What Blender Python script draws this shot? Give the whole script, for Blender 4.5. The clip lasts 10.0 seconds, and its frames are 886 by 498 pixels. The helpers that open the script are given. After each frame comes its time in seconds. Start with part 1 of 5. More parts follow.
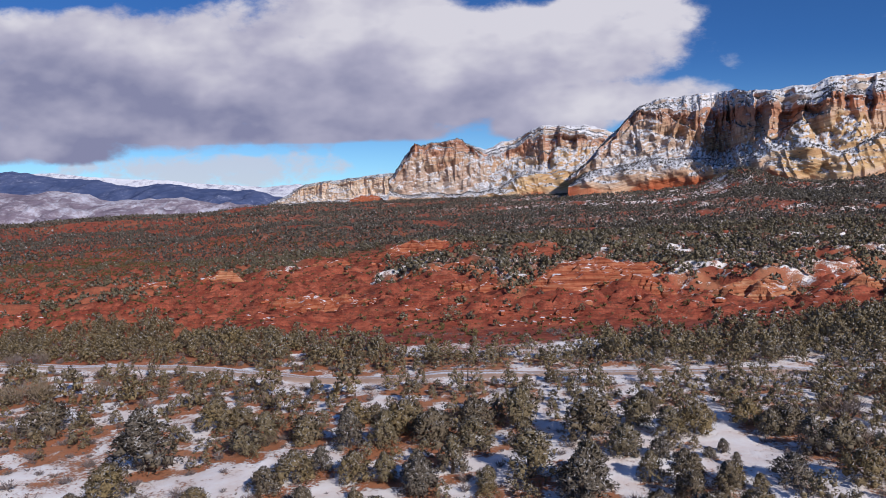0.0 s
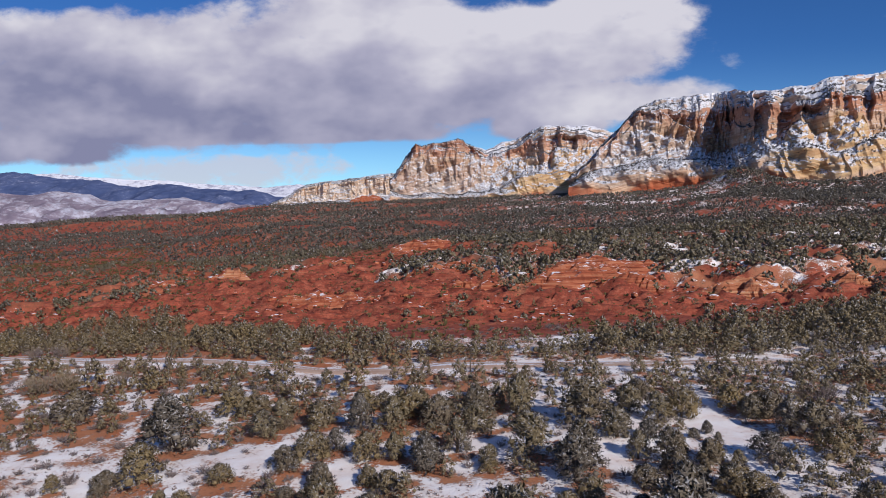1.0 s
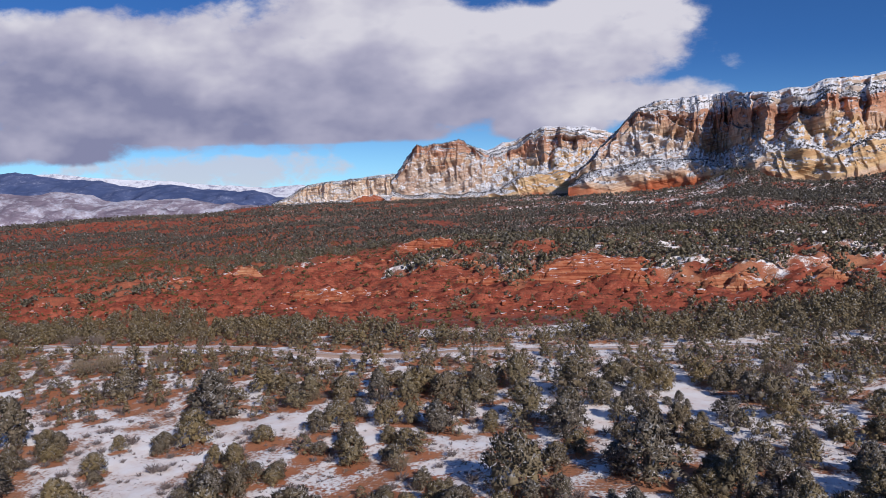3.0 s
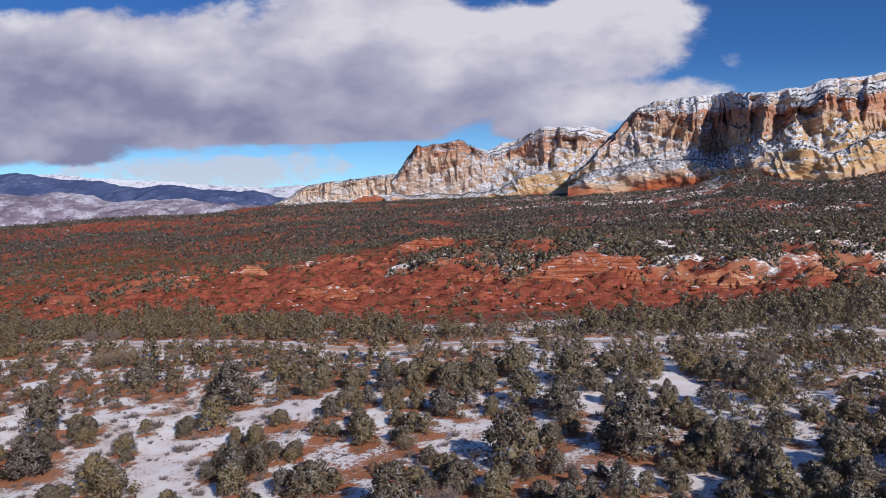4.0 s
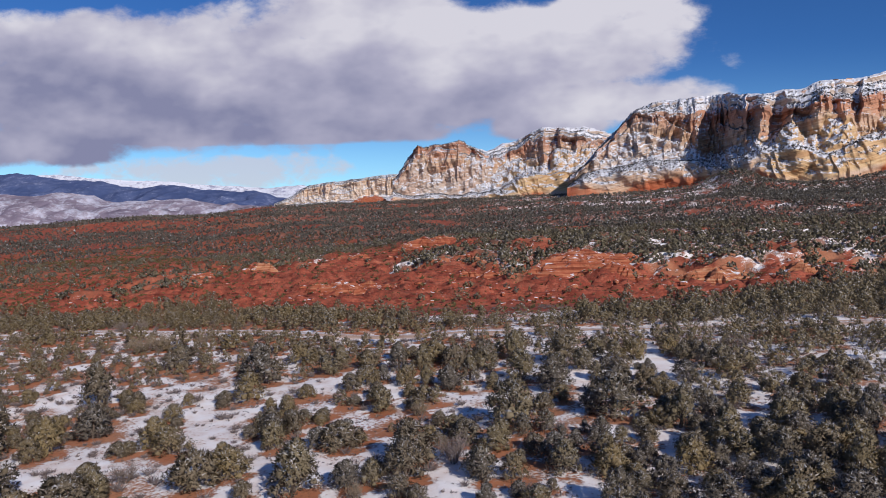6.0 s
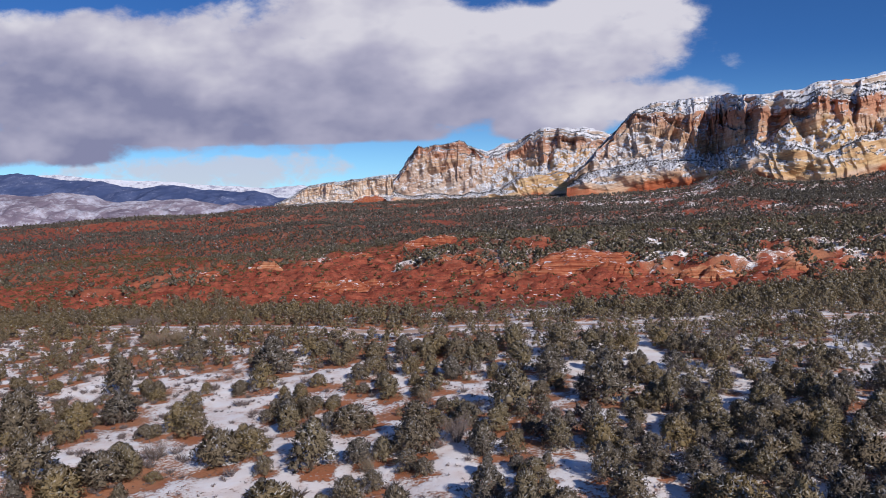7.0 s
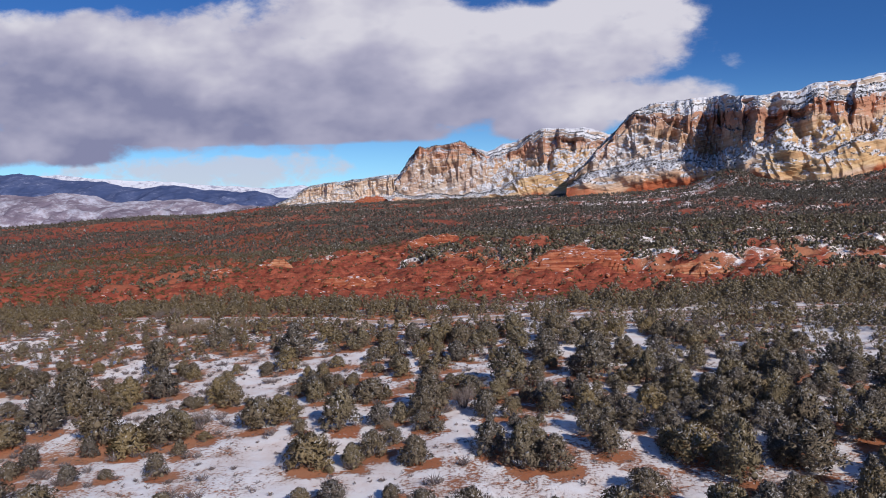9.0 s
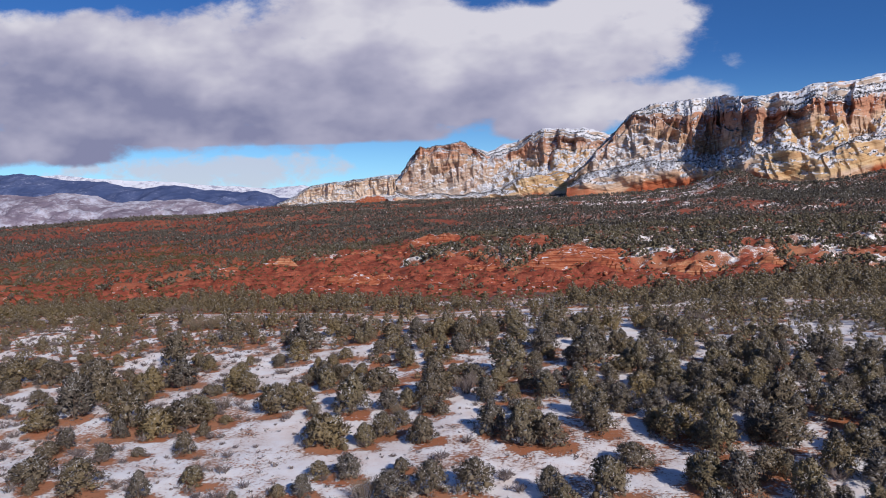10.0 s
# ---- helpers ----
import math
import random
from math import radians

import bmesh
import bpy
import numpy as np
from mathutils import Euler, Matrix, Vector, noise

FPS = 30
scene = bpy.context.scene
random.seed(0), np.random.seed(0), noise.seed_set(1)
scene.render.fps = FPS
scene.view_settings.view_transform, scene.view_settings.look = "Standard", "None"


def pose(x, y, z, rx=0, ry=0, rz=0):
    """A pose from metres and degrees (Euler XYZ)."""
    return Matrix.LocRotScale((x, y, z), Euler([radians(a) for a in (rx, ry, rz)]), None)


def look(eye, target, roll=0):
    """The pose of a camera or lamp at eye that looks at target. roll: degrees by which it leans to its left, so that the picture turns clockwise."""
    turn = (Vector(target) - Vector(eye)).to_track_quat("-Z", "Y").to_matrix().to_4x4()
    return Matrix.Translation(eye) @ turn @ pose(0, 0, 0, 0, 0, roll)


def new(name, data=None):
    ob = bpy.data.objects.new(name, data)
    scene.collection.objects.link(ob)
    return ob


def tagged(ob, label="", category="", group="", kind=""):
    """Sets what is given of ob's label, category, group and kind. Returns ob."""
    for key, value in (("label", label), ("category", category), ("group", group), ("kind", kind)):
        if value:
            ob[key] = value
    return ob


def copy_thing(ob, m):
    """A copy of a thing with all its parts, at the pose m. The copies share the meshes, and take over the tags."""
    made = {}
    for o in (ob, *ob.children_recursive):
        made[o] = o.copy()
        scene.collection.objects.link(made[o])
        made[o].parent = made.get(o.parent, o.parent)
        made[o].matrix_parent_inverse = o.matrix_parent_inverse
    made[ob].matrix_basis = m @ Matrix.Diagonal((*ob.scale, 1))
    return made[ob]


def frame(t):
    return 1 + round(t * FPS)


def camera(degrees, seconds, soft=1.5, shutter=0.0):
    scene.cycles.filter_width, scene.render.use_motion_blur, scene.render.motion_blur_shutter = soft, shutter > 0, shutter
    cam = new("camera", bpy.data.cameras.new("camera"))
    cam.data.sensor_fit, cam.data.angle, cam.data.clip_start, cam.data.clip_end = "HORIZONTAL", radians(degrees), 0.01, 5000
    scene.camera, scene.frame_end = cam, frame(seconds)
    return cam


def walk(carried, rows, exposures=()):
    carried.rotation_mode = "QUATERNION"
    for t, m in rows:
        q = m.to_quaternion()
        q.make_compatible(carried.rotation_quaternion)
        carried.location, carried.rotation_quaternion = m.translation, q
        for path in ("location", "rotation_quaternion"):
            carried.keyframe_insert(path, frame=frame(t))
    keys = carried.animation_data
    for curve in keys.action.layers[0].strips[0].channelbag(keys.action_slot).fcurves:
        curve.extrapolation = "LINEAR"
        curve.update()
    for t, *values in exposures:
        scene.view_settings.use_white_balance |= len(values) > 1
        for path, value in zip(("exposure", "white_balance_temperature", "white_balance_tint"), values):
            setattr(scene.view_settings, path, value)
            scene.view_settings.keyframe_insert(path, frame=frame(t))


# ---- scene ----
PATH = [
    (0, (1.346, 0.065, 19.673), (-3.317, 99.840, 14.863), -0.71),
    (0.5, (1.258, -2.204, 19.639), (-3.456, 97.569, 14.838), -0.72),
    (1, (1.173, -4.522, 19.604), (-3.584, 95.250, 14.812), -0.73),
    (1.5, (1.089, -6.878, 19.568), (-3.700, 92.893, 14.785), -0.74),
    (2, (1.007, -9.261, 19.531), (-3.808, 90.508, 14.755), -0.75),
    (2.5, (0.926, -11.664, 19.493), (-3.907, 88.105, 14.724), -0.76),
    (3, (0.847, -14.079, 19.453), (-3.999, 85.690, 14.691), -0.78),
    (3.5, (0.768, -16.499, 19.412), (-4.086, 83.270, 14.656), -0.79),
    (4, (0.690, -18.919, 19.370), (-4.168, 80.850, 14.620), -0.80),
    (4.5, (0.613, -21.336, 19.327), (-4.247, 78.433, 14.582), -0.80),
    (5, (0.537, -23.746, 19.283), (-4.324, 76.023, 14.542), -0.81),
    (5.5, (0.460, -26.149, 19.237), (-4.400, 73.620, 14.501), -0.82),
    (6, (0.384, -28.544, 19.191), (-4.477, 71.225, 14.457), -0.83),
    (6.5, (0.307, -30.932, 19.143), (-4.555, 68.837, 14.412), -0.84),
    (7, (0.230, -33.316, 19.094), (-4.636, 66.454, 14.366), -0.84),
    (7.5, (0.153, -35.698, 19.043), (-4.721, 64.071, 14.317), -0.85),
    (8, (0.075, -38.084, 18.992), (-4.812, 61.685, 14.267), -0.86),
    (8.5, (-0.004, -40.479, 18.939), (-4.909, 59.289, 14.215), -0.86),
    (9, (-0.085, -42.891, 18.885), (-5.014, 56.876, 14.162), -0.87),
    (9.5, (-0.166, -45.327, 18.830), (-5.127, 54.438, 14.106), -0.87),
    (10, (-0.249, -47.798, 18.774), (-5.252, 51.965, 14.049), -0.87),
]
cam = camera(65.3, 10.0, soft=0.9)
walk(cam, [(t, look(eye, target, roll)) for t, eye, target, roll in PATH], exposures=[(0, 0.02, 6370, 13)])

# ---- world and sun ----
SUN_AZ, SUN_EL = 147.0, 30.0          # degrees from +y towards +x, and above the horizon


class Net:
    """Short writing for node trees: sockets and numbers go in, a socket comes out."""

    def __init__(self, tree):
        self.tree = tree
        tree.nodes.clear()

    def node(self, kind, outlet=0, **ins):
        n = self.tree.nodes.new(kind)
        for k, v in ins.items():
            key = int(k[1:]) if k[0] == "i" and k[1:].isdigit() else k.replace("_", " ")
            self.plug(n.inputs[key], v)
        return n.outputs[outlet]

    def plug(self, socket, v):
        if isinstance(v, bpy.types.NodeSocket):
            self.tree.links.new(v, socket)
        else:
            socket.default_value = v

    def math(self, op, a, b=0.0, c=0.0):
        out = self.node("ShaderNodeMath", 0, i0=a, i1=b, i2=c)
        out.node.operation = op
        return out

    def attr(self, name):
        out = self.node("ShaderNodeAttribute", 2)
        out.node.attribute_name = name
        return out

    def mix(self, f, a, b, blend="MIX"):
        n = self.tree.nodes.new("ShaderNodeMix")
        n.data_type, n.blend_type = "RGBA", blend
        self.plug(n.inputs[0], f)
        for i, v in ((6, a), (7, b)):
            self.plug(n.inputs[i], (*v, 1) if isinstance(v, tuple) and len(v) == 3 else v)
        return n.outputs[2]

    def step(self, v, lo, hi, a=0.0, b=1.0):
        n = self.tree.nodes.new("ShaderNodeMapRange")
        n.interpolation_type = "SMOOTHSTEP"
        for i, x in enumerate((v, lo, hi, a, b)):
            self.plug(n.inputs[i], x)
        return n.outputs[0]

    def noise(self, vec, scale, detail=5.0, rough=0.55, warp=0.0):
        return self.node("ShaderNodeTexNoise", 0, Vector=vec, Scale=scale, Detail=detail, Roughness=rough, Distortion=warp)

    def scaled(self, vec, sx, sy, sz):
        return self.node("ShaderNodeMapping", 0, Vector=vec, Scale=(sx, sy, sz))


world = bpy.data.worlds.new("sky")
scene.world = world
world.use_nodes = True
n = Net(world.node_tree)
sky = n.node("ShaderNodeTexSky", 0)
air = sky.node
air.sky_type, air.sun_disc, air.sun_elevation, air.sun_rotation = "NISHITA", False, radians(SUN_EL), radians(SUN_AZ)
air.altitude, air.ozone_density, air.dust_density = 1800.0, 2.0, 0.6
gen = n.node("ShaderNodeTexCoord", 0)
sep = n.tree.nodes.new("ShaderNodeSeparateXYZ")
n.plug(sep.inputs[0], gen)
ahead = n.math("MAXIMUM", sep.outputs[1], 0.15)
su = n.math("DIVIDE", sep.outputs[0], ahead)
sv = n.math("DIVIDE", sep.outputs[2], ahead)
flat = n.node("ShaderNodeCombineXYZ", 0, i0=su, i1=n.math("MULTIPLY", sv, 1.7), i2=0.3)
puff = n.noise(flat, 5.5, 9.0, 0.58, 0.12)
wisp = n.noise(flat, 17.0, 8.0, 0.6, 0.2)
# cloud banks: centre and half size, in tangents ahead and up
BANKS = [(-0.62, 0.240, 0.34, 0.072), (-0.46, 0.195, 0.56, 0.095), (-0.05, 0.215, 0.36, 0.098), (0.155, 0.25, 0.16, 0.100), (0.22, 0.165, 0.175, 0.034),
         (-0.66, 0.112, 0.16, 0.034), (-0.05, 0.29, 0.36, 0.07), (0.10, 0.135, 0.09, 0.030), (-0.30, 0.125, 0.30, 0.020)]
field = None
for cu, cv, hu, hv in BANKS:
    du = n.math("POWER", n.math("ABSOLUTE", n.math("DIVIDE", n.math("SUBTRACT", su, cu), hu)), 3.0)
    dv = n.math("POWER", n.math("ABSOLUTE", n.math("DIVIDE", n.math("SUBTRACT", sv, cv), hv)), 3.0)
    f = n.math("SUBTRACT", 1.0, n.math("ADD", du, dv))
    field = f if field is None else n.math("MAXIMUM", field, f)
field = n.math("ADD", field, n.math("ADD", n.math("MULTIPLY", n.math("SUBTRACT", puff, 0.5), 2.2), n.math("MULTIPLY", n.math("SUBTRACT", wisp, 0.5), 1.3)))
hole = n.math("SUBTRACT", 1.0, n.math("ADD", n.math("POWER", n.math("DIVIDE", n.math("SUBTRACT", su, 0.04), 0.12), 2.0), n.math("POWER", n.math("DIVIDE", n.math("SUBTRACT", sv, 0.325), 0.045), 2.0)))
field = n.math("SUBTRACT", field, n.math("MULTIPLY", n.math("MAXIMUM", hole, 0.0), 1.6))
cover = n.step(field, -0.10, 0.55)
# low far stratus and scattered wisps
low = n.math("SUBTRACT", 1.0, n.math("ADD", n.math("POWER", n.math("ABSOLUTE", n.math("DIVIDE", n.math("ADD", su, 0.42), 0.30)), 2.0),
                                     n.math("POWER", n.math("ABSOLUTE", n.math("DIVIDE", n.math("SUBTRACT", sv, 0.066), 0.030)), 2.0)))
low = n.step(n.math("ADD", low, n.math("ADD", n.math("MULTIPLY", n.math("SUBTRACT", puff, 0.5), 2.6), n.math("MULTIPLY", n.math("SUBTRACT", wisp, 0.5), 3.2))), 0.0, 0.9, 0.0, 0.8)
spot = None
for cu, cv, hu, hv in [(0.365, 0.211, 0.026, 0.012), (0.56, 0.272, 0.026, 0.009), (-0.13, 0.118, 0.03, 0.008), (0.61, 0.226, 0.030, 0.012)]:
    f = n.math("SUBTRACT", 1.0, n.math("ADD", n.math("POWER", n.math("ABSOLUTE", n.math("DIVIDE", n.math("SUBTRACT", su, cu), hu)), 2.0),
                                       n.math("POWER", n.math("ABSOLUTE", n.math("DIVIDE", n.math("SUBTRACT", sv, cv), hv)), 2.0)))
    spot = f if spot is None else n.math("MAXIMUM", spot, f)
spot = n.step(n.math("ADD", spot, n.math("MULTIPLY", n.math("SUBTRACT", wisp, 0.5), 9.0)), 0.5, 2.6, 0.0, 0.32)
# broken cloud over the rest of the sky
rest = n.step(n.noise(gen, 2.2, 6.0), 0.52, 0.70, 0.0, 0.4)
rest = n.math("MULTIPLY", rest, n.step(sep.outputs[1], 0.1, -0.2))
# light tops, grey flat bases
billow = n.noise(flat, 9.0, 3.0, 0.5, 0.05)
tone = n.step(n.math("ADD", n.math("ADD", sv, n.math("MULTIPLY", su, 0.09)), n.math("MULTIPLY", n.math("MAXIMUM", su, 0.0), 0.26)), 0.09, 0.30)
tone = n.math("ADD", tone, n.math("MULTIPLY", n.math("SUBTRACT", puff, 0.5), 0.9))
tone = n.math("ADD", tone, n.math("MULTIPLY", n.math("SUBTRACT", billow, 0.5), 2.0))
tone = n.math("ADD", tone, n.math("MULTIPLY", n.math("SUBTRACT", wisp, 0.5), 0.3))
tone = n.math("ADD", n.math("MULTIPLY", tone, 0.78), 0.18)
grey = n.node("ShaderNodeValToRGB", 0, Fac=tone)
ramp = grey.node.color_ramp
ramp.elements[0].position, ramp.elements[0].color = 0.02, (0.30, 0.315, 0.48, 1)
ramp.elements[1].position, ramp.elements[1].color = 1.0, (0.85, 0.84, 0.91, 1)
ramp.elements.new(0.55).color = (0.55, 0.545, 0.69, 1)
CLOUD = 5.9
body = n.mix(1.0, grey, (CLOUD, CLOUD, CLOUD), "MULTIPLY")
pale = n.mix(1.0, (0.74, 0.76, 0.86), (CLOUD, CLOUD, CLOUD), "MULTIPLY")
hue = n.mix(1.0, sky, n.mix(n.step(sv, 0.04, 0.25), (0.43, 0.66, 0.80), (0.165, 0.355, 0.61)), "MULTIPLY")
c = n.mix(low, hue, pale)
c = n.mix(spot, c, pale)
c = n.mix(rest, c, pale)
c = n.mix(cover, c, body)
back = n.node("ShaderNodeBackground", 0, Color=c, Strength=0.13)
n.tree.links.new(back, n.tree.nodes.new("ShaderNodeOutputWorld").inputs[0])

sun = new("sun", bpy.data.lights.new("sun", "SUN"))
sun.data.energy, sun.data.angle, sun.data.color = 3.75, radians(0.53), (1.0, 0.94, 0.86)
az, el = radians(SUN_AZ), radians(SUN_EL)
sun.matrix_basis = look((0, 0, 0), (-math.sin(az) * math.cos(el), -math.cos(az) * math.cos(el), -math.sin(el)))


# ---- noise and small helpers ----
def hash2(ix, iy, seed):
    h = (ix.astype(np.int64) * 374761393 + iy.astype(np.int64) * 668265263 + seed * 1442695041) & 0xFFFFFFFF
    h = ((h ^ (h >> 13)) * 1274126177) & 0xFFFFFFFF
    return ((h ^ (h >> 16)) & 0xFFFFFF) / float(0xFFFFFF)


def vnoise(x, y, seed=0):
    """Smooth value noise, -1 to 1."""
    x, y = np.broadcast_arrays(np.asarray(x, float), np.asarray(y, float))
    ix, iy = np.floor(x), np.floor(y)
    fx, fy = x - ix, y - iy
    fx, fy = fx * fx * fx * (fx * (fx * 6 - 15) + 10), fy * fy * fy * (fy * (fy * 6 - 15) + 10)
    a, b = hash2(ix, iy, seed), hash2(ix + 1, iy, seed)
    c, d = hash2(ix, iy + 1, seed), hash2(ix + 1, iy + 1, seed)
    return 2 * ((a * (1 - fx) + b * fx) * (1 - fy) + (c * (1 - fx) + d * fx) * fy) - 1


def fbm(x, y, octaves=4, seed=0, gain=0.5):
    total, amp = 0.0, 1.0
    x, y = np.asarray(x, float), np.asarray(y, float)
    for o in range(octaves):
        total = total + amp * vnoise(x * 2 ** o + 17.3 * o, y * 2 ** o - 9.1 * o, seed + o)
        amp *= gain
    return total


def smooth(lo, hi, v):
    t = np.clip((np.asarray(v, float) - lo) / (hi - lo), 0, 1)
    return t * t * (3 - 2 * t)


def mesh_of(name, verts, faces, material, smooth_faces=False, normals=None):
    me = bpy.data.meshes.new(name)
    verts = np.asarray(verts, np.float32)
    faces = np.asarray(faces, np.int32)
    k = faces.shape[1]
    me.vertices.add(len(verts))
    me.vertices.foreach_set("co", verts.ravel())
    me.loops.add(faces.size)
    me.loops.foreach_set("vertex_index", faces.ravel())
    me.polygons.add(len(faces))
    me.polygons.foreach_set("loop_start", np.arange(0, faces.size, k, dtype=np.int32))
    me.polygons.foreach_set("use_smooth", np.full(len(faces), smooth_faces))
    me.update(calc_edges=True)
    me.materials.append(material)
    if normals is not None:
        me.normals_split_custom_set_from_vertices(np.asarray(normals, np.float32))
    return me


def grid_faces(rows, cols):
    i = np.arange(rows - 1)[:, None] * cols + np.arange(cols - 1)[None, :]
    return np.stack([i, i + 1, i + cols + 1, i + cols], -1).reshape(-1, 4)


def attribute(me, name, values):
    a = me.attributes.new(name, "FLOAT", "POINT")
    a.data.foreach_set("value", np.asarray(values, np.float32).ravel())


# ---- materials ----
def material(name):
    m = bpy.data.materials.new(name)
    m.use_nodes = True
    return m, Net(m.node_tree)


def finish(n, colour, rough=0.9, height=None, strength=0.5, distance=0.1, spec=0.2, **more):
    extra = dict(more)
    if height is not None:
        extra["Normal"] = n.node("ShaderNodeBump", 0, Strength=strength, Distance=distance, Height=height)
    bsdf = n.node("ShaderNodeBsdfPrincipled", 0, Base_Color=colour, Roughness=rough, Specular_IOR_Level=spec, **extra)
    n.tree.links.new(bsdf, n.tree.nodes.new("ShaderNodeOutputMaterial").inputs[0])


def place(n):
    return n.node("ShaderNodeNewGeometry", 0)


def up_ness(n):
    s = n.tree.nodes.new("ShaderNodeSeparateXYZ")
    n.plug(s.inputs[0], n.node("ShaderNodeNewGeometry", 1))
    return s.outputs[2]


def ground_material():
    m, n = material("red_soil_and_snow")
    p = place(n)
    snow = n.attr("snow")
    rock = n.attr("rock")
    big, mid, fine = n.noise(p, 0.02, 5), n.noise(p, 0.35, 6, 0.6), n.noise(p, 3.5, 5, 0.65)
    soil = n.mix(n.step(big, 0.35, 0.65), (0.42, 0.165, 0.080), (0.50, 0.235, 0.130))
    soil = n.mix(n.step(mid, 0.40, 0.75), soil, (0.43, 0.14, 0.062))
    soil = n.mix(n.step(fine, 0.52, 0.72), soil, (0.24, 0.090, 0.045))
    red = n.mix(n.step(mid, 0.36, 0.62), (0.26, 0.051, 0.030), (0.41, 0.105, 0.060))
    red = n.mix(n.step(fine, 0.48, 0.66, 0.0, 0.75), red, (0.14, 0.040, 0.024))
    pale = n.noise(n.scaled(p, 0.05, 0.16, 0.5), 1.0, 6, 0.65)
    red = n.mix(n.step(pale, 0.55, 0.70, 0.0, 0.7), red, (0.41, 0.140, 0.085))
    wood = n.attr("wood")
    grit = n.noise(p, 0.9, 6, 0.72)
    red = n.mix(n.step(grit, 0.54, 0.62, 0.0, 0.7), red, (0.13, 0.050, 0.030))
    red = n.mix(n.step(grit, 0.45, 0.38, 0.0, 0.6), red, (0.49, 0.160, 0.092))
    dip = n.node("ShaderNodeMapping", 0, Vector=p, Rotation=(0.0, -0.06, 0.0))
    strata = n.noise(n.scaled(dip, 0.08, 0.06, 1.3), 1.0, 6, 0.65, 0.9)
    red = n.mix(n.step(strata, 0.52, 0.62, 0.0, 0.38), red, (0.15, 0.034, 0.020))
    red = n.mix(n.step(strata, 0.40, 0.30, 0.0, 0.5), red, (0.45, 0.17, 0.09))
    base = n.mix(rock, n.mix(wood, soil, (0.20, 0.11, 0.075)), red)
    litter = n.step(n.noise(p, 1.3, 6, 0.7), 0.56, 0.66, 0.0, 0.75)
    base = n.mix(litter, base, (0.13, 0.085, 0.055))
    drift = n.math("ADD", snow, n.math("ADD", n.math("MULTIPLY", n.math("SUBTRACT", mid, 0.5), 1.1), n.math("MULTIPLY", n.math("SUBTRACT", fine, 0.5), 1.3)))
    lies = n.step(drift, 0.40, 0.66)
    colour = n.mix(lies, base, n.mix(n.step(mid, 0.3, 0.7), (0.86, 0.735, 0.67), (0.97, 0.935, 0.925)))
    h = n.math("ADD", n.math("MULTIPLY", mid, 0.6), n.math("ADD", n.math("MULTIPLY", fine, 0.25), n.math("MULTIPLY", lies, 0.25)))
    h = n.math("ADD", h, n.math("MULTIPLY", n.math("MULTIPLY", rock, n.math("ADD", n.math("MULTIPLY", strata, 0.8), n.math("MULTIPLY", pale, 0.8))), 1.6))
    finish(n, colour, 0.88, h, 0.8, 0.35)
    return m


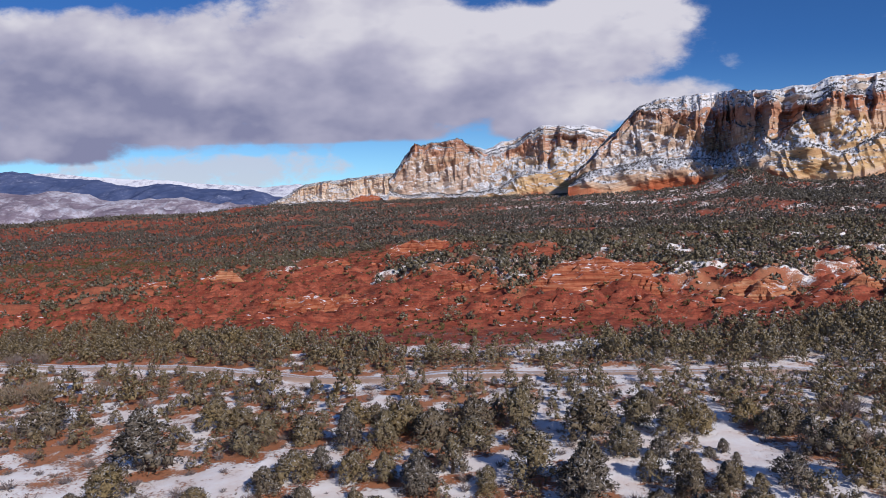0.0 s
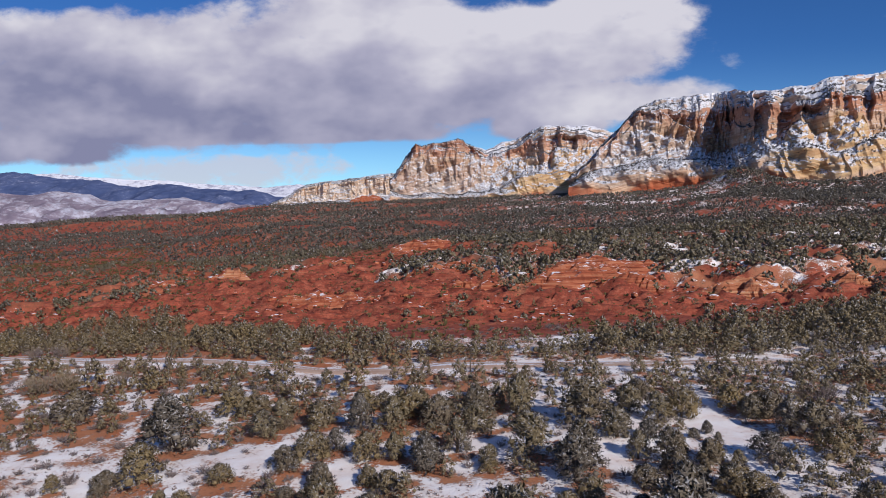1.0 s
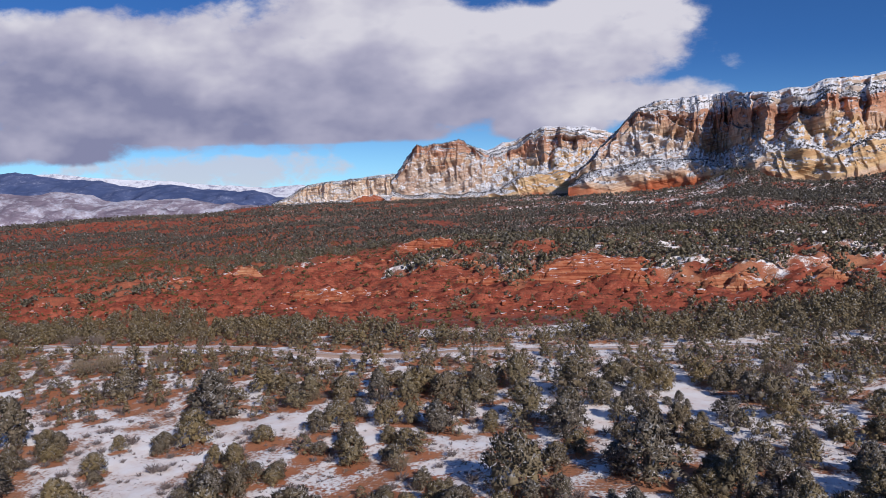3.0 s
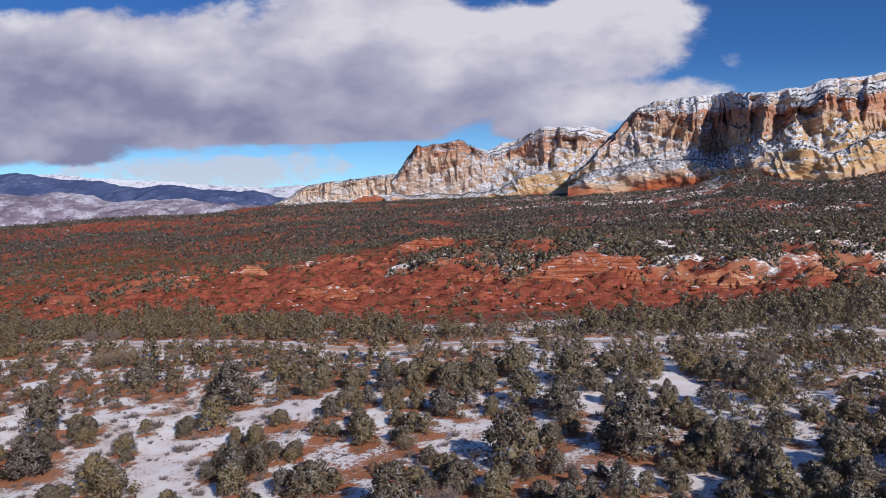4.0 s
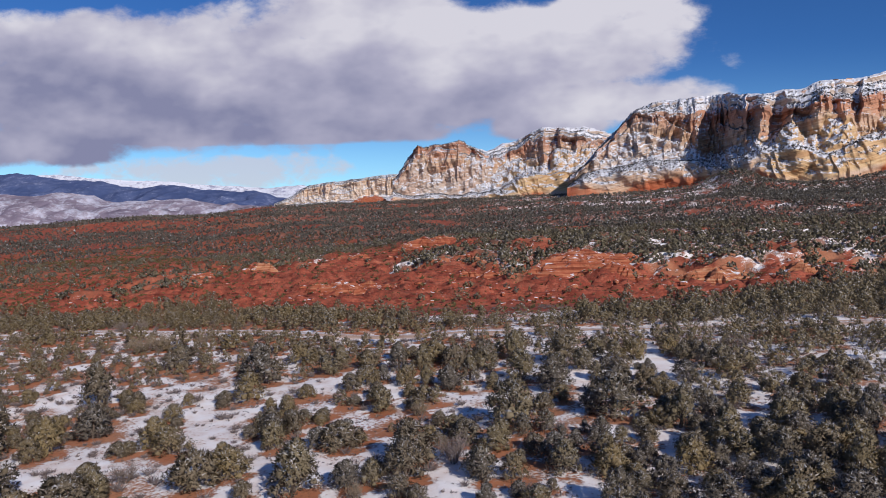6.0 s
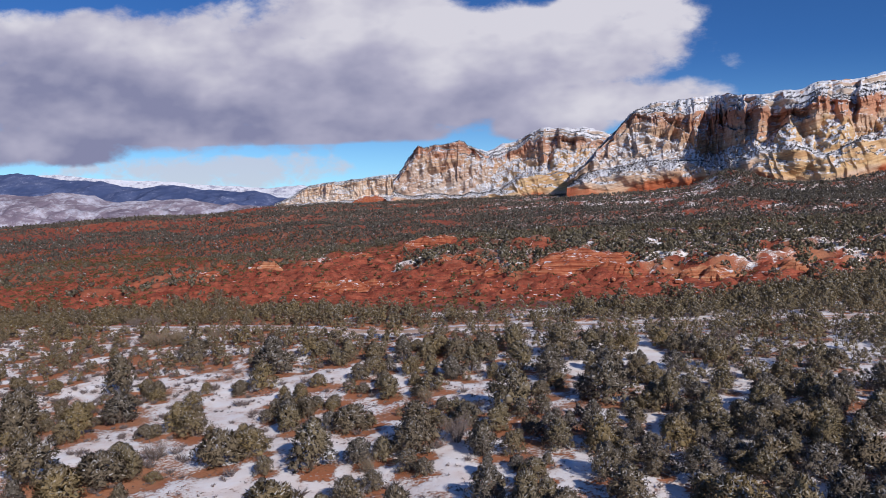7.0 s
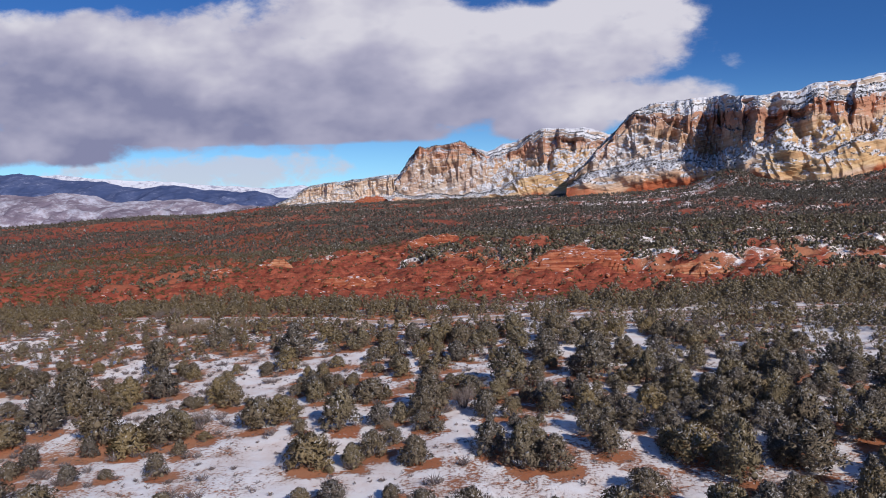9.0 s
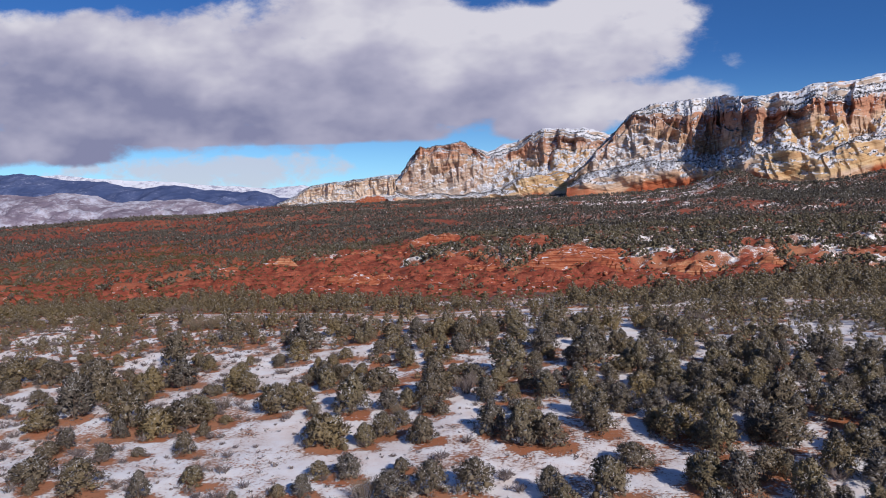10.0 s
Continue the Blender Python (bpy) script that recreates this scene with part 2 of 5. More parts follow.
def rock_material(name, bands, snow_amount, streak=0.5, rusty=0.6):
    """Layered sandstone: colour bands by level, slanting beds, dark streaks, snow on what lies flat."""
    m, n = material(name)
    p = place(n)
    lev = n.math("ADD", n.attr("level"), n.math("MULTIPLY", n.math("SUBTRACT", n.noise(p, 0.02, 5), 0.5), 0.07))
    foot = n.math("MULTIPLY", n.step(n.noise(p, 0.011, 3), 0.42, 0.58), n.step(lev, 0.12, 0.05, 0.0, 0.09))
    ramp = n.node("ShaderNodeValToRGB", 0, Fac=n.math("ADD", lev, foot))
    cr = ramp.node.color_ramp
    for i, (pos, col) in enumerate(bands):
        e = cr.elements[i] if i < 2 else cr.elements.new(pos)
        e.position, e.color = pos, (*col, 1)
    warm = n.math("ADD", n.attr("warm"), n.math("MULTIPLY", n.math("SUBTRACT", n.noise(p, 0.025, 4), 0.5), 0.9))
    low = n.math("MULTIPLY", n.step(lev, 0.56, 0.46), n.step(lev, 0.02, 0.07))
    col = n.mix(n.math("MULTIPLY", n.step(warm, 0.25, 0.75, 0.0, 0.85), low), ramp, (0.64, 0.43, 0.215))
    dip = n.node("ShaderNodeMapping", 0, Vector=p, Rotation=(0.0, 0.24, 0.0))
    layer = n.noise(n.scaled(dip, 0.012, 0.012, 0.40), 1.0, 5, 0.6, 0.5)
    col = n.mix(n.step(layer, 0.42, 0.60), col, n.mix(1.0, col, (0.80, 0.70, 0.62), "MULTIPLY"))
    runs = n.noise(n.scaled(p, 0.14, 0.14, 0.010), 1.0, 5, 0.6)
    col = n.mix(n.math("MULTIPLY", n.step(runs, 0.56, 0.66, 0.0, streak), n.step(lev, 0.35, 0.50, 0.2, 1.0)), col, (0.24, 0.13, 0.10))
    rust = n.noise(n.scaled(p, 0.02, 0.02, 0.035), 1.0, 5, 0.6)
    col = n.mix(n.math("MULTIPLY", n.step(rust, 0.49, 0.58, 0.0, rusty), n.step(lev, 0.45, 0.56, 0.25, 1.0)), col, (0.52, 0.24, 0.145))
    fine = n.noise(p, 0.5, 6, 0.65)
    patch = n.noise(p, 0.10, 6, 0.62)
    lie = n.math("ADD", up_ness(n), n.math("MULTIPLY", n.math("SUBTRACT", patch, 0.5), 0.8))
    lie = n.math("ADD", lie, n.math("MULTIPLY", n.math("SUBTRACT", fine, 0.5), 0.9))
    lie = n.math("ADD", lie, n.step(lev, 0.745, 0.79, 0.0, 0.42))
    lie = n.math("ADD", lie, n.math("MULTIPLY", n.step(lev, 0.25, 0.30, 0.0, 0.09), n.step(lev, 0.52, 0.47)))
    lie = n.math("SUBTRACT", lie, n.step(lev, 0.10, 0.03, 0.0, 0.6))
    lie = n.step(lie, 0.64 - snow_amount, 0.90 - snow_amount)
    col = n.mix(lie, col, n.mix(n.step(fine, 0.35, 0.65), (0.62, 0.60, 0.62), (0.80, 0.81, 0.86)))
    h = n.math("ADD", n.math("MULTIPLY", layer, 1.4), n.math("ADD", runs, n.math("MULTIPLY", fine, 0.8)))
    finish(n, col, 0.92, h, 0.6, 1.8, 0.1)
    return m


def leaf_material(name, dark, light, dust):
    m, n = material(name)
    p = place(n)
    isle = n.node("ShaderNodeNewGeometry", 8)
    tree = n.node("ShaderNodeObjectInfo", 5)
    big = n.noise(p, 0.22, 3)
    col = n.mix(n.step(isle, 0.0, 1.0, 0.12, 0.88), dark, light)
    col = n.mix(n.step(n.math("ADD", big, n.math("MULTIPLY", n.math("SUBTRACT", tree, 0.5), 0.5)), 0.35, 0.75, 0.0, 0.65), col, (light[0] * 1.2, light[1] * 1.10, light[2] * 0.7))
    lie = n.math("ADD", up_ness(n), n.math("MULTIPLY", n.math("SUBTRACT", isle, 0.5), 1.2))
    col = n.mix(n.step(lie, 1.05 - dust, 1.4 - dust, 0.0, 0.5), col, (0.60, 0.60, 0.62))
    finish(n, col, 0.8, spec=0.1)
    return m


def bark_material(name, a, b):
    m, n = material(name)
    p = place(n)
    g = n.noise(n.scaled(p, 9, 9, 1.5), 1.0, 5, 0.7)
    finish(n, n.mix(n.step(g, 0.35, 0.65), a, b), 0.95, g, 0.8, 0.05)
    return m


# Base colours for far land; their blue stands in for aerial haze.
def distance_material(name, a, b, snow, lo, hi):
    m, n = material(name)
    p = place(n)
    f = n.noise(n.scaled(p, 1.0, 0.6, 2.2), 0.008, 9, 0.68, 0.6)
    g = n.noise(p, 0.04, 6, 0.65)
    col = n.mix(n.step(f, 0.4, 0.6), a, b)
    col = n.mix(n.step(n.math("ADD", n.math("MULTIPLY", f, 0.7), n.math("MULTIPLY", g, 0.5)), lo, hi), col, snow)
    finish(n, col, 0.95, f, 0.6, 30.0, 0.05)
    return m


GROUND = ground_material()
MAIN_ROCK = rock_material("banded_red_and_cream_sandstone", [(0.0, (0.46, 0.13, 0.065)), (0.06, (0.50, 0.19, 0.10)), (0.09, (0.64, 0.43, 0.29)), (0.16, (0.64, 0.53, 0.44)),
                          (0.28, (0.56, 0.46, 0.39)), (0.46, (0.50, 0.39, 0.32)), (0.52, (0.57, 0.41, 0.29)), (0.60, (0.56, 0.38, 0.27)), (0.69, (0.56, 0.34, 0.24)), (0.725, (0.36, 0.18, 0.125)), (0.76, (0.50, 0.33, 0.25)), (0.82, (0.56, 0.46, 0.39))], 0.09, 0.35)
FAR_ROCK = rock_material("pale_cream_sandstone", [(0.0, (0.46, 0.13, 0.07)), (0.16, (0.47, 0.20, 0.12)), (0.26, (0.68, 0.54, 0.43)), (0.5, (0.74, 0.62, 0.50)), (0.72, (0.74, 0.60, 0.47)), (1.0, (0.70, 0.56, 0.46))], 0.16, 0.08, 0.2)
PINYON = leaf_material("pinyon_needles", (0.090, 0.075, 0.060), (0.208, 0.176, 0.144), 0.13)
JUNIPER = leaf_material("juniper_scales", (0.106, 0.083, 0.058), (0.238, 0.190, 0.134), 0.11)
BRUSH = leaf_material("grey_brush", (0.125, 0.095, 0.088), (0.26, 0.212, 0.20), 0.12)
WOODS = leaf_material("far_woods", (0.110, 0.097, 0.080), (0.172, 0.152, 0.128), 0.0)
# Lighter grey here paints distance haze into the scrub; the last number is snow.
LEDGE_SCRUB = leaf_material("haze_greyed_scrub", (0.10, 0.090, 0.082), (0.21, 0.190, 0.176), 0.18)
SHRUB = leaf_material("dark_shrub", (0.060, 0.045, 0.026), (0.130, 0.105, 0.065), 0.02)
BARK = bark_material("grey_brown_bark", (0.07, 0.05, 0.04), (0.20, 0.16, 0.13))



def stone_material():
    m, n = material("red_sandstone_block")
    p = place(n)
    g = n.noise(p, 2.0, 5, 0.6)
    c = n.mix(n.step(g, 0.35, 0.65), (0.32, 0.07, 0.03), (0.50, 0.18, 0.09))
    finish(n, n.mix(n.step(n.math("ADD", up_ness(n), n.math("MULTIPLY", n.noise(p, 0.4, 4), 0.8)), 1.25, 1.4), c, (0.78, 0.79, 0.84)), 0.9, g, 0.6, 0.1)
    return m


STONE = stone_material()

# ---- lie of the land ----
FAN_U = [-1.6, -0.8, -0.45, -0.2, 0.0, 0.2, 0.4, 0.6, 1.6]
FAN_Y = [-60, 105, 130, 167, 225, 320, 440, 700, 1000, 1200, 2000]
FAN_Z = [[-3, -2.2, -1.1, -0.4, 0, 0.4, 0.8, 1.2, 3], [-6, -3, -1.7, -0.8, 0, 0.8, 1.5, 2.3, 6], [-8, -5, -3.6, -2.6, -1.6, -0.6, 0.6, 2.0, 8],
         [-9, -6, -3.5, -0.5, 2.4, 4.2, 5.0, 5.5, 10], [-10, -6, -2.4, 2.5, 9.0, 8.5, 9.0, 9.0, 14], [-9, -5, 0.5, 5, 9.5, 12, 16, 17, 24],
         [-8, -2, 6, 10, 13, 19, 26, 28, 40], [-6, 10, 18, 24, 27, 33, 46, 46, 80], [-20, 2, 22, 35, 42, 46, 52, 60, 90],
         [-40, -20, 20, 42, 48, 51, 56, 62, 90], [-60, -50, 0, 34, 52, 54, 58, 64, 90]]


def land(x, y):
    """Height of the ground."""
    x, y = np.broadcast_arrays(np.asarray(x, float), np.asarray(y, float))
    u = np.clip(x / np.maximum(y + 20, 60), -1.59, 1.59)
    yy = np.clip(y, -59.9, 1999.0)
    fy = np.interp(yy, FAN_Y, np.arange(len(FAN_Y)))
    fu = np.interp(u, FAN_U, np.arange(len(FAN_U)))
    iy, iu = np.minimum(fy.astype(int), len(FAN_Y) - 2), np.minimum(fu.astype(int), len(FAN_U) - 2)
    ty, tu = fy - iy, fu - iu
    ty, tu = ty * 0.5 + 0.5 * ty * ty * (3 - 2 * ty), tu * tu * (3 - 2 * tu)
    Z = np.array(FAN_Z, float)
    z = (Z[iy, iu] * (1 - tu) + Z[iy, iu + 1] * tu) * (1 - ty) + (Z[iy + 1, iu] * (1 - tu) + Z[iy + 1, iu + 1] * tu) * ty
    far = smooth(120, 500, y)
    z = z + fbm(x / 14, y / 14, 3, 5) * 0.28 + fbm(x / 70, y / 45, 3, 11) * (0.3 + 3.0 * far)
    # slickrock humps and ledges
    w = hump(x, y)
    r = fbm(x / 26, y / 13, 4, 21)
    led = np.abs(r * 4.0 + 0.4 * fbm(x / 7, y / 7, 2, 27)) % 1.0
    ridged = 1 - np.abs(fbm(x / 9, y / 6, 3, 28))
    z = z + w * (2.0 * r + 1.5 * smooth(0.05, 0.30, led) + 1.9 * (ridged - 0.6) + 0.9 * (1 - np.abs(fbm(x / 4.5 + y / 9, y / 2.6, 3, 30))) + 0.4 * fbm(x / 3, y / 2.5, 3, 29))
    z = z + 9 * np.exp(-((x + 335) / 42) ** 2 - ((y - 1000) / 30) ** 2)      # rocky knoll
    z = z + 14 * np.exp(-((x - 255) / 25) ** 2 - ((y - 668) / 60) ** 2)      # wooded knolls under the mesa
    z = z + 17 * np.exp(-((x - 362) / 46) ** 2 - ((y - 560) / 46) ** 2)
    z = z + 5 * np.exp(-((x - 205) / 80) ** 2 - ((y - 770) / 120) ** 2)
    return z


def hump(x, y):
    return smooth(122, 140, y) * (1 - smooth(235, 300, y)) * (0.45 + 0.55 * smooth(-200, -60, x))


# the bare red slope: bearing from the valley and the distances at which it begins and ends
SLOPE_NEAR = [(-0.72, 158), (-0.63, 162), (-0.54, 165), (-0.46, 167), (-0.40, 166), (-0.33, 158), (-0.24, 149), (-0.16, 134), (-0.08, 127), (0.0, 125), (0.09, 123), (0.17, 128), (0.25, 133), (0.29, 132), (0.36, 128), (0.40, 146), (0.48, 149), (0.54, 156)]
SLOPE_FAR = [(-0.72, 400), (-0.60, 415), (-0.47, 440), (-0.43, 380), (-0.37, 250), (-0.33, 242), (-0.27, 214), (-0.235, 218), (-0.21, 279), (-0.167, 318), (-0.08, 320), (-0.035, 290), (-0.012, 193), (0.03, 189), (0.05, 171), (0.09, 184), (0.167, 186), (0.25, 178), (0.29, 173), (0.38, 172), (0.405, 160), (0.43, 176), (0.47, 176), (0.496, 166), (0.54, 176), (0.56, 150)]
# bare red places among the trees: x, y, half width, half depth
BARE = [(-146, 415, 17, 60), (45, 307, 14, 22), (85, 306, 13, 16), (150, 324, 12, 24), (160, 278, 12, 12), (166, 428, 7, 14), (-189, 372, 18, 36), (-386, 547, 40, 40), (-351, 591, 26, 26),
        (-242, 412, 18, 34), (-126, 481, 18, 26), (-23, 437, 13, 30), (-42, 395, 9, 12), (15, 292, 7, 12), (-335, 985, 44, 26)]
# trees and snow that run down into the slope
WEDGE = (-10, 187, 22, 13)


def curve(table, b):
    return np.interp(b, [p[0] for p in table], [p[1] for p in table])


def bareness(x, y):
    x, y = np.broadcast_arrays(np.asarray(x, float), np.asarray(y, float))
    d = np.maximum(y + 23.7, 20)
    b = (x - 0.5) / d
    ragged = 7 * fbm(x / 9, y / 12, 3, 31)
    band = smooth(-3, 4, d - curve(SLOPE_NEAR, b) + 0.5 * ragged) * smooth(-4, 6, curve(SLOPE_FAR, b) - d + ragged) * smooth(0.585, 0.54, b)
    cx, cy, rx, ry = WEDGE
    band = band * (1 - smooth(0.0, 0.5, 1 - ((x - cx) / rx) ** 2 - ((y - cy) / ry) ** 2 + 0.5 * fbm(x / 8, y / 8, 2, 34)))
    # towards the open valley shrubs cover half of the red ground
    band = band * (1 - smooth(-0.24, -0.40, b) * smooth(-0.65, 0.30, fbm(x / 17, y / 24, 3, 33) + 0.25 * smooth(230, 380, y)))
    e = np.zeros(x.shape)
    for cx, cy, rx, ry in BARE:
        e = np.maximum(e, 1 - ((x - cx) / rx) ** 2 - ((y - cy) / ry) ** 2)
    return np.maximum(band, 0.72 * smooth(-0.05, 0.45, e + 0.8 * fbm(x / 8, y / 14, 3, 31) - 0.15))


def road_y(x):
    x = np.asarray(x, float)
    return 83.9 - 0.09 * x + 7.5 * smooth(-16, -46, x) + 0.5 * np.sin(x / 13.0)


# ---- trees: where they stand ----
# single trees that stand out: x, y, width of the crown
GROVE_A = [(-44.5, 19.1, 3.5), (-43.5, 23.3, 4.6), (-49.6, 38.6, 4.2), (-35.5, 19.3, 4.8), (-29.4, 18.6, 4.0), (-27.9, 20.0, 2.5), (-21.3, 22.2, 3.8),
    (-27.3, 31.2, 3.5), (-19.6, 24.6, 3.5), (-13.7, 10.9, 3.6), (-13.2, 20.5, 4.2), (-19.0, 34.7, 2.4), (-11.7, 30.4, 3.5), (-8.9, 13.1, 3.0), (-5.1,
    21.7, 3.7), (-3.9, 17.0, 1.9), (-5.1, 10.2, 2.7), (0.5, 20.6, 2.5), (2.9, 20.7, 2.1), (0.8, 11.0, 2.6), (3.1, 7.9, 2.7), (5.3, 7.6, 2.7), (-3.7,
    -0.7, 2.9), (-0.8, -0.8, 2.9), (4.5, -1.8, 2.2)]
GROVE_F = [(-12.5, 3.3, 1.8), (-12.9, -0.3, 1.6), (-6.5, -1.3, 2.6), (11.0, 2.9, 2.6), (8.2, -2.7, 3.1), (15.8, 8.5, 3.8), (17.5, 3.8, 3.3), (22.8,
    4.8, 3.9), (20.5, -0.7, 1.5), (29.2, 10.0, 3.3), (23.6, -1.1, 3.0), (23.0, 13.1, 2.9), (26.3, 14.1, 3.1), (16.3, -3.5, 2.6), (27.1, 2.0, 2.5),
    (14.5, -0.8, 1.9), (20.3, -4.1, 2.5), (25.4, -3.0, 2.5), (-30.3, 1.6, 3.5), (-35.3, 4.0, 3.3), (-11.8, 9.7, 0.7), (15.3, 13.6, 3.0), (29.2, 14.0,
    2.5), (9.8, 10.4, 2.8), (9.0, 14.7, 2.5)]
GROVE_B = [(-31.3, 16.1, 3.2), (27.7, 17.4, 2.6), (24.5, 20.0, 3.0), (26.8, 20.4, 2.6), (22.1, 20.9, 2.8), (10.0, 21.3, 2.3), (15.6, 21.3, 2.8), (6.7,
    21.6, 2.3), (19.7, 25.0, 2.7), (-5.0, 25.2, 3.6), (1.7, 27.1, 1.9), (26.6, 29.8, 2.7), (21.3, 30.3, 1.8), (-18.0, 31.1, 2.6), (17.7, 31.1, 2.6),
    (16.0, 31.5, 2.3), (6.2, 31.5, 1.9), (-39.2, 32.0, 3.0), (-29.4, 33.2, 3.1), (-46.1, 33.3, 3.8), (3.3, 33.9, 4.3)]
GROVE_C = [(12.8, 34.6, 3.6), (-19.3, 35.4, 2.4), (11.0, 36.3, 2.2), (21.2, 36.3, 2.4), (-37.6, 37.0, 3.2), (-17.2, 39.8, 1.5), (8.7, 41.4, 1.9),
    (-9.7, 41.5, 2.2), (-57.6, 41.8, 3.7), (-62.5, 42.0, 4.2), (8.4, 45.4, 2.7), (18.3, 46.8, 1.9), (20.5, 46.9, 1.0), (27.6, 47.5, 3.1), (9.2, 47.8,
    2.6), (15.8, 47.9, 2.6), (23.2, 48.0, 2.3), (-25.9, 48.4, 3.5), (-14.2, 49.2, 2.1), (-3.0, 49.3, 2.5), (13.7, 49.3, 1.8), (-44.1, 49.5, 3.7),
    (2.0, 50.0, 1.5), (-5.7, 51.4, 1.9), (20.5, 51.4, 0.8), (5.4, 51.4, 3.0), (-8.1, 51.5, 2.6), (-12.7, 51.5, 2.6), (-0.6, 52.9, 2.2), (15.5, 53.4,
    1.7), (29.3, 53.6, 2.6), (19.3, 53.6, 0.9), (13.0, 53.8, 2.2)]
GROVE_D = [(-11.1, 53.9, 1.6), (27.5, 54.3, 2.1), (20.7, 54.7, 0.8), (-26.6, 55.9, 3.9), (1.1, 58.0, 2.6), (-18.9, 58.0, 2.4), (10.9, 58.2, 3.4),
    (17.6, 58.5, 2.2), (-7.0, 58.8, 2.2), (26.2, 58.9, 1.9), (-9.7, 59.0, 2.5), (27.8, 59.3, 2.9), (20.1, 59.9, 3.3), (-2.4, 60.1, 3.3), (-17.7, 60.6,
    2.4), (-14.0, 61.3, 2.6), (15.7, 61.7, 2.3), (25.4, 62.4, 2.6), (-5.4, 62.9, 3.1), (5.3, 63.2, 2.9), (1.1, 64.5, 3.2), (8.6, 65.1, 2.1), (-29.5,
    65.3, 2.6), (36.4, 65.5, 2.6), (-24.0, 65.5, 2.8), (-21.7, 66.2, 2.5), (-10.7, 66.2, 2.3), (-41.4, 66.2, 4.1), (17.7, 66.6, 2.0), (-8.6, 67.0,
    2.2), (-32.5, 67.4, 1.1), (40.1, 68.4, 2.7), (-35.8, 68.7, 1.9)]
GROVE_E = [(11.0, 68.7, 2.7), (17.3, 68.8, 2.1), (-18.7, 69.8, 2.9), (14.0, 69.9, 3.1), (3.4, 70.1, 2.3), (37.8, 71.3, 2.3), (32.8, 71.3, 2.0), (-5.8,
    72.9, 3.0), (-40.0, 73.0, 1.5), (26.7, 73.2, 2.5), (-29.5, 73.5, 3.4), (-31.4, 74.0, 2.2), (6.6, 74.0, 2.4), (24.9, 74.2, 1.5), (-1.0, 74.2, 2.5),
    (1.6, 75.3, 2.0), (-43.3, 75.9, 2.4), (-13.1, 76.1, 4.8), (-37.9, 76.4, 4.0), (-22.3, 77.7, 4.3), (-8.6, 77.8, 2.5), (-29.7, 78.8, 2.8), (-47.8,
    80.7, 4.1), (-28.3, 81.6, 1.5), (-54.1, 83.9, 2.1), (-57.6, 84.7, 3.2), (-50.2, 96.6, 2.3)]
OPEN_A = [(-20.8, 15.2, 4.2, 5.1), (-16.2, 5.1, 4.4, 3.2), (-9.9, 7.2, 4.1, 1.7), (-16.1, 27.8, 1.4, 8.0), (-11.4, 37.4, 2.7, 4.7), (-8.7, 29.4, 1.6,
    3.6), (-2.8, 14.7, 2.3, 2.6), (2.6, 4.6, 2.2, 1.5), (-56.7, 34.5, 3.9, 6.3), (-41.9, 22.5, 2.4, 3.7), (-48.6, 54.8, 2.6, 5.4), (-34.5, 38.2, 2.0,
    11.3), (-26.0, 27.2, 2.4, 6.0), (-31.0, 55.3, 3.9, 4.1), (-23.5, 49.8, 3.6, 4.5), (8.0, 15.9, 0.8, 5.0), (7.2, 8.1, 1.1, 3.0), (6.4, 2.5, 1.5,
    3.0), (14.0, 7.1, 1.2, 3.7), (12.5, 1.1, 1.2, 1.5), (16.4, 0.8, 2.4, 2.0), (22.0, 12.0, 2.4, 1.9), (20.1, 2.9, 1.4, 1.9), (29.4, 14.0, 1.6, 3.9)]
OPEN_B = [(26.8, 7.1, 1.6, 1.3), (21.6, -1.8, 1.3, 1.4), (41.8, 40.4, 1.4, 7.3), (45.3, 57.4, 2.1, 4.1), (24.1, 63.0, 1.8, 6.7), (20.2, 44.8, 1.9,
    3.6), (24.3, 31.7, 1.9, 1.9), (33.7, 23.6, 0.8, 3.2), (-53.0, 107.8, 3.5, 8.2), (-70.1, 117.7, 4.0, 10.7), (-39.5, 104.8, 3.5, 3.3), (-23.5, 95.4,
    2.4, 4.0), (-37.9, 74.4, 2.2, 4.9), (-27.0, 68.4, 2.3, 3.4), (-15.3, 61.3, 1.4, 5.3), (-12.5, 58.6, 1.5, 2.7), (-9.8, 69.1, 1.0, 3.4), (1.6, 55.6,
    1.6, 1.4), (2.1, 60.5, 2.0, 1.3), (7.1, 60.7, 1.4, 2.1), (10.8, 55.0, 2.9, 1.8), (12.0, 50.7, 2.1, 1.3), (18.1, 75.1, 1.3, 6.3), (17.1, 61.0, 1.1,
    3.0)]
OPEN_C = [(24.2, 64.1, 1.4, 6.6), (22.3, 54.5, 2.4, 3.1), (26.1, 51.6, 1.6, 1.2), (18.7, 50.1, 2.0, 1.0), (21.6, 49.6, 1.4, 0.9), (31.8, 105.3, 5.1,
    2.8), (49.5, 91.7, 2.9, 4.1), (-49.1, 52.9, 2.2, 3.5), (-38.4, 53.7, 3.8, 2.6), (-31.4, 52.9, 3.1, 2.5), (-24.7, 43.3, 2.1, 3.3), (-19.5, 33.3,
    0.6, 5.5), (-20.5, 45.5, 1.0, 2.6), (-18.5, 50.5, 2.4, 1.5), (-13.2, 47.4, 2.3, 1.9), (-25.0, 57.2, 1.9, 2.2), (-50.1, 60.8, 2.0, 2.6), (21.3,
    53.2, 1.3, 10.5), (14.7, 34.6, 0.9, 1.9), (10.0, 33.2, 1.3, 2.5), (23.0, 31.5, 1.6, 2.9)]
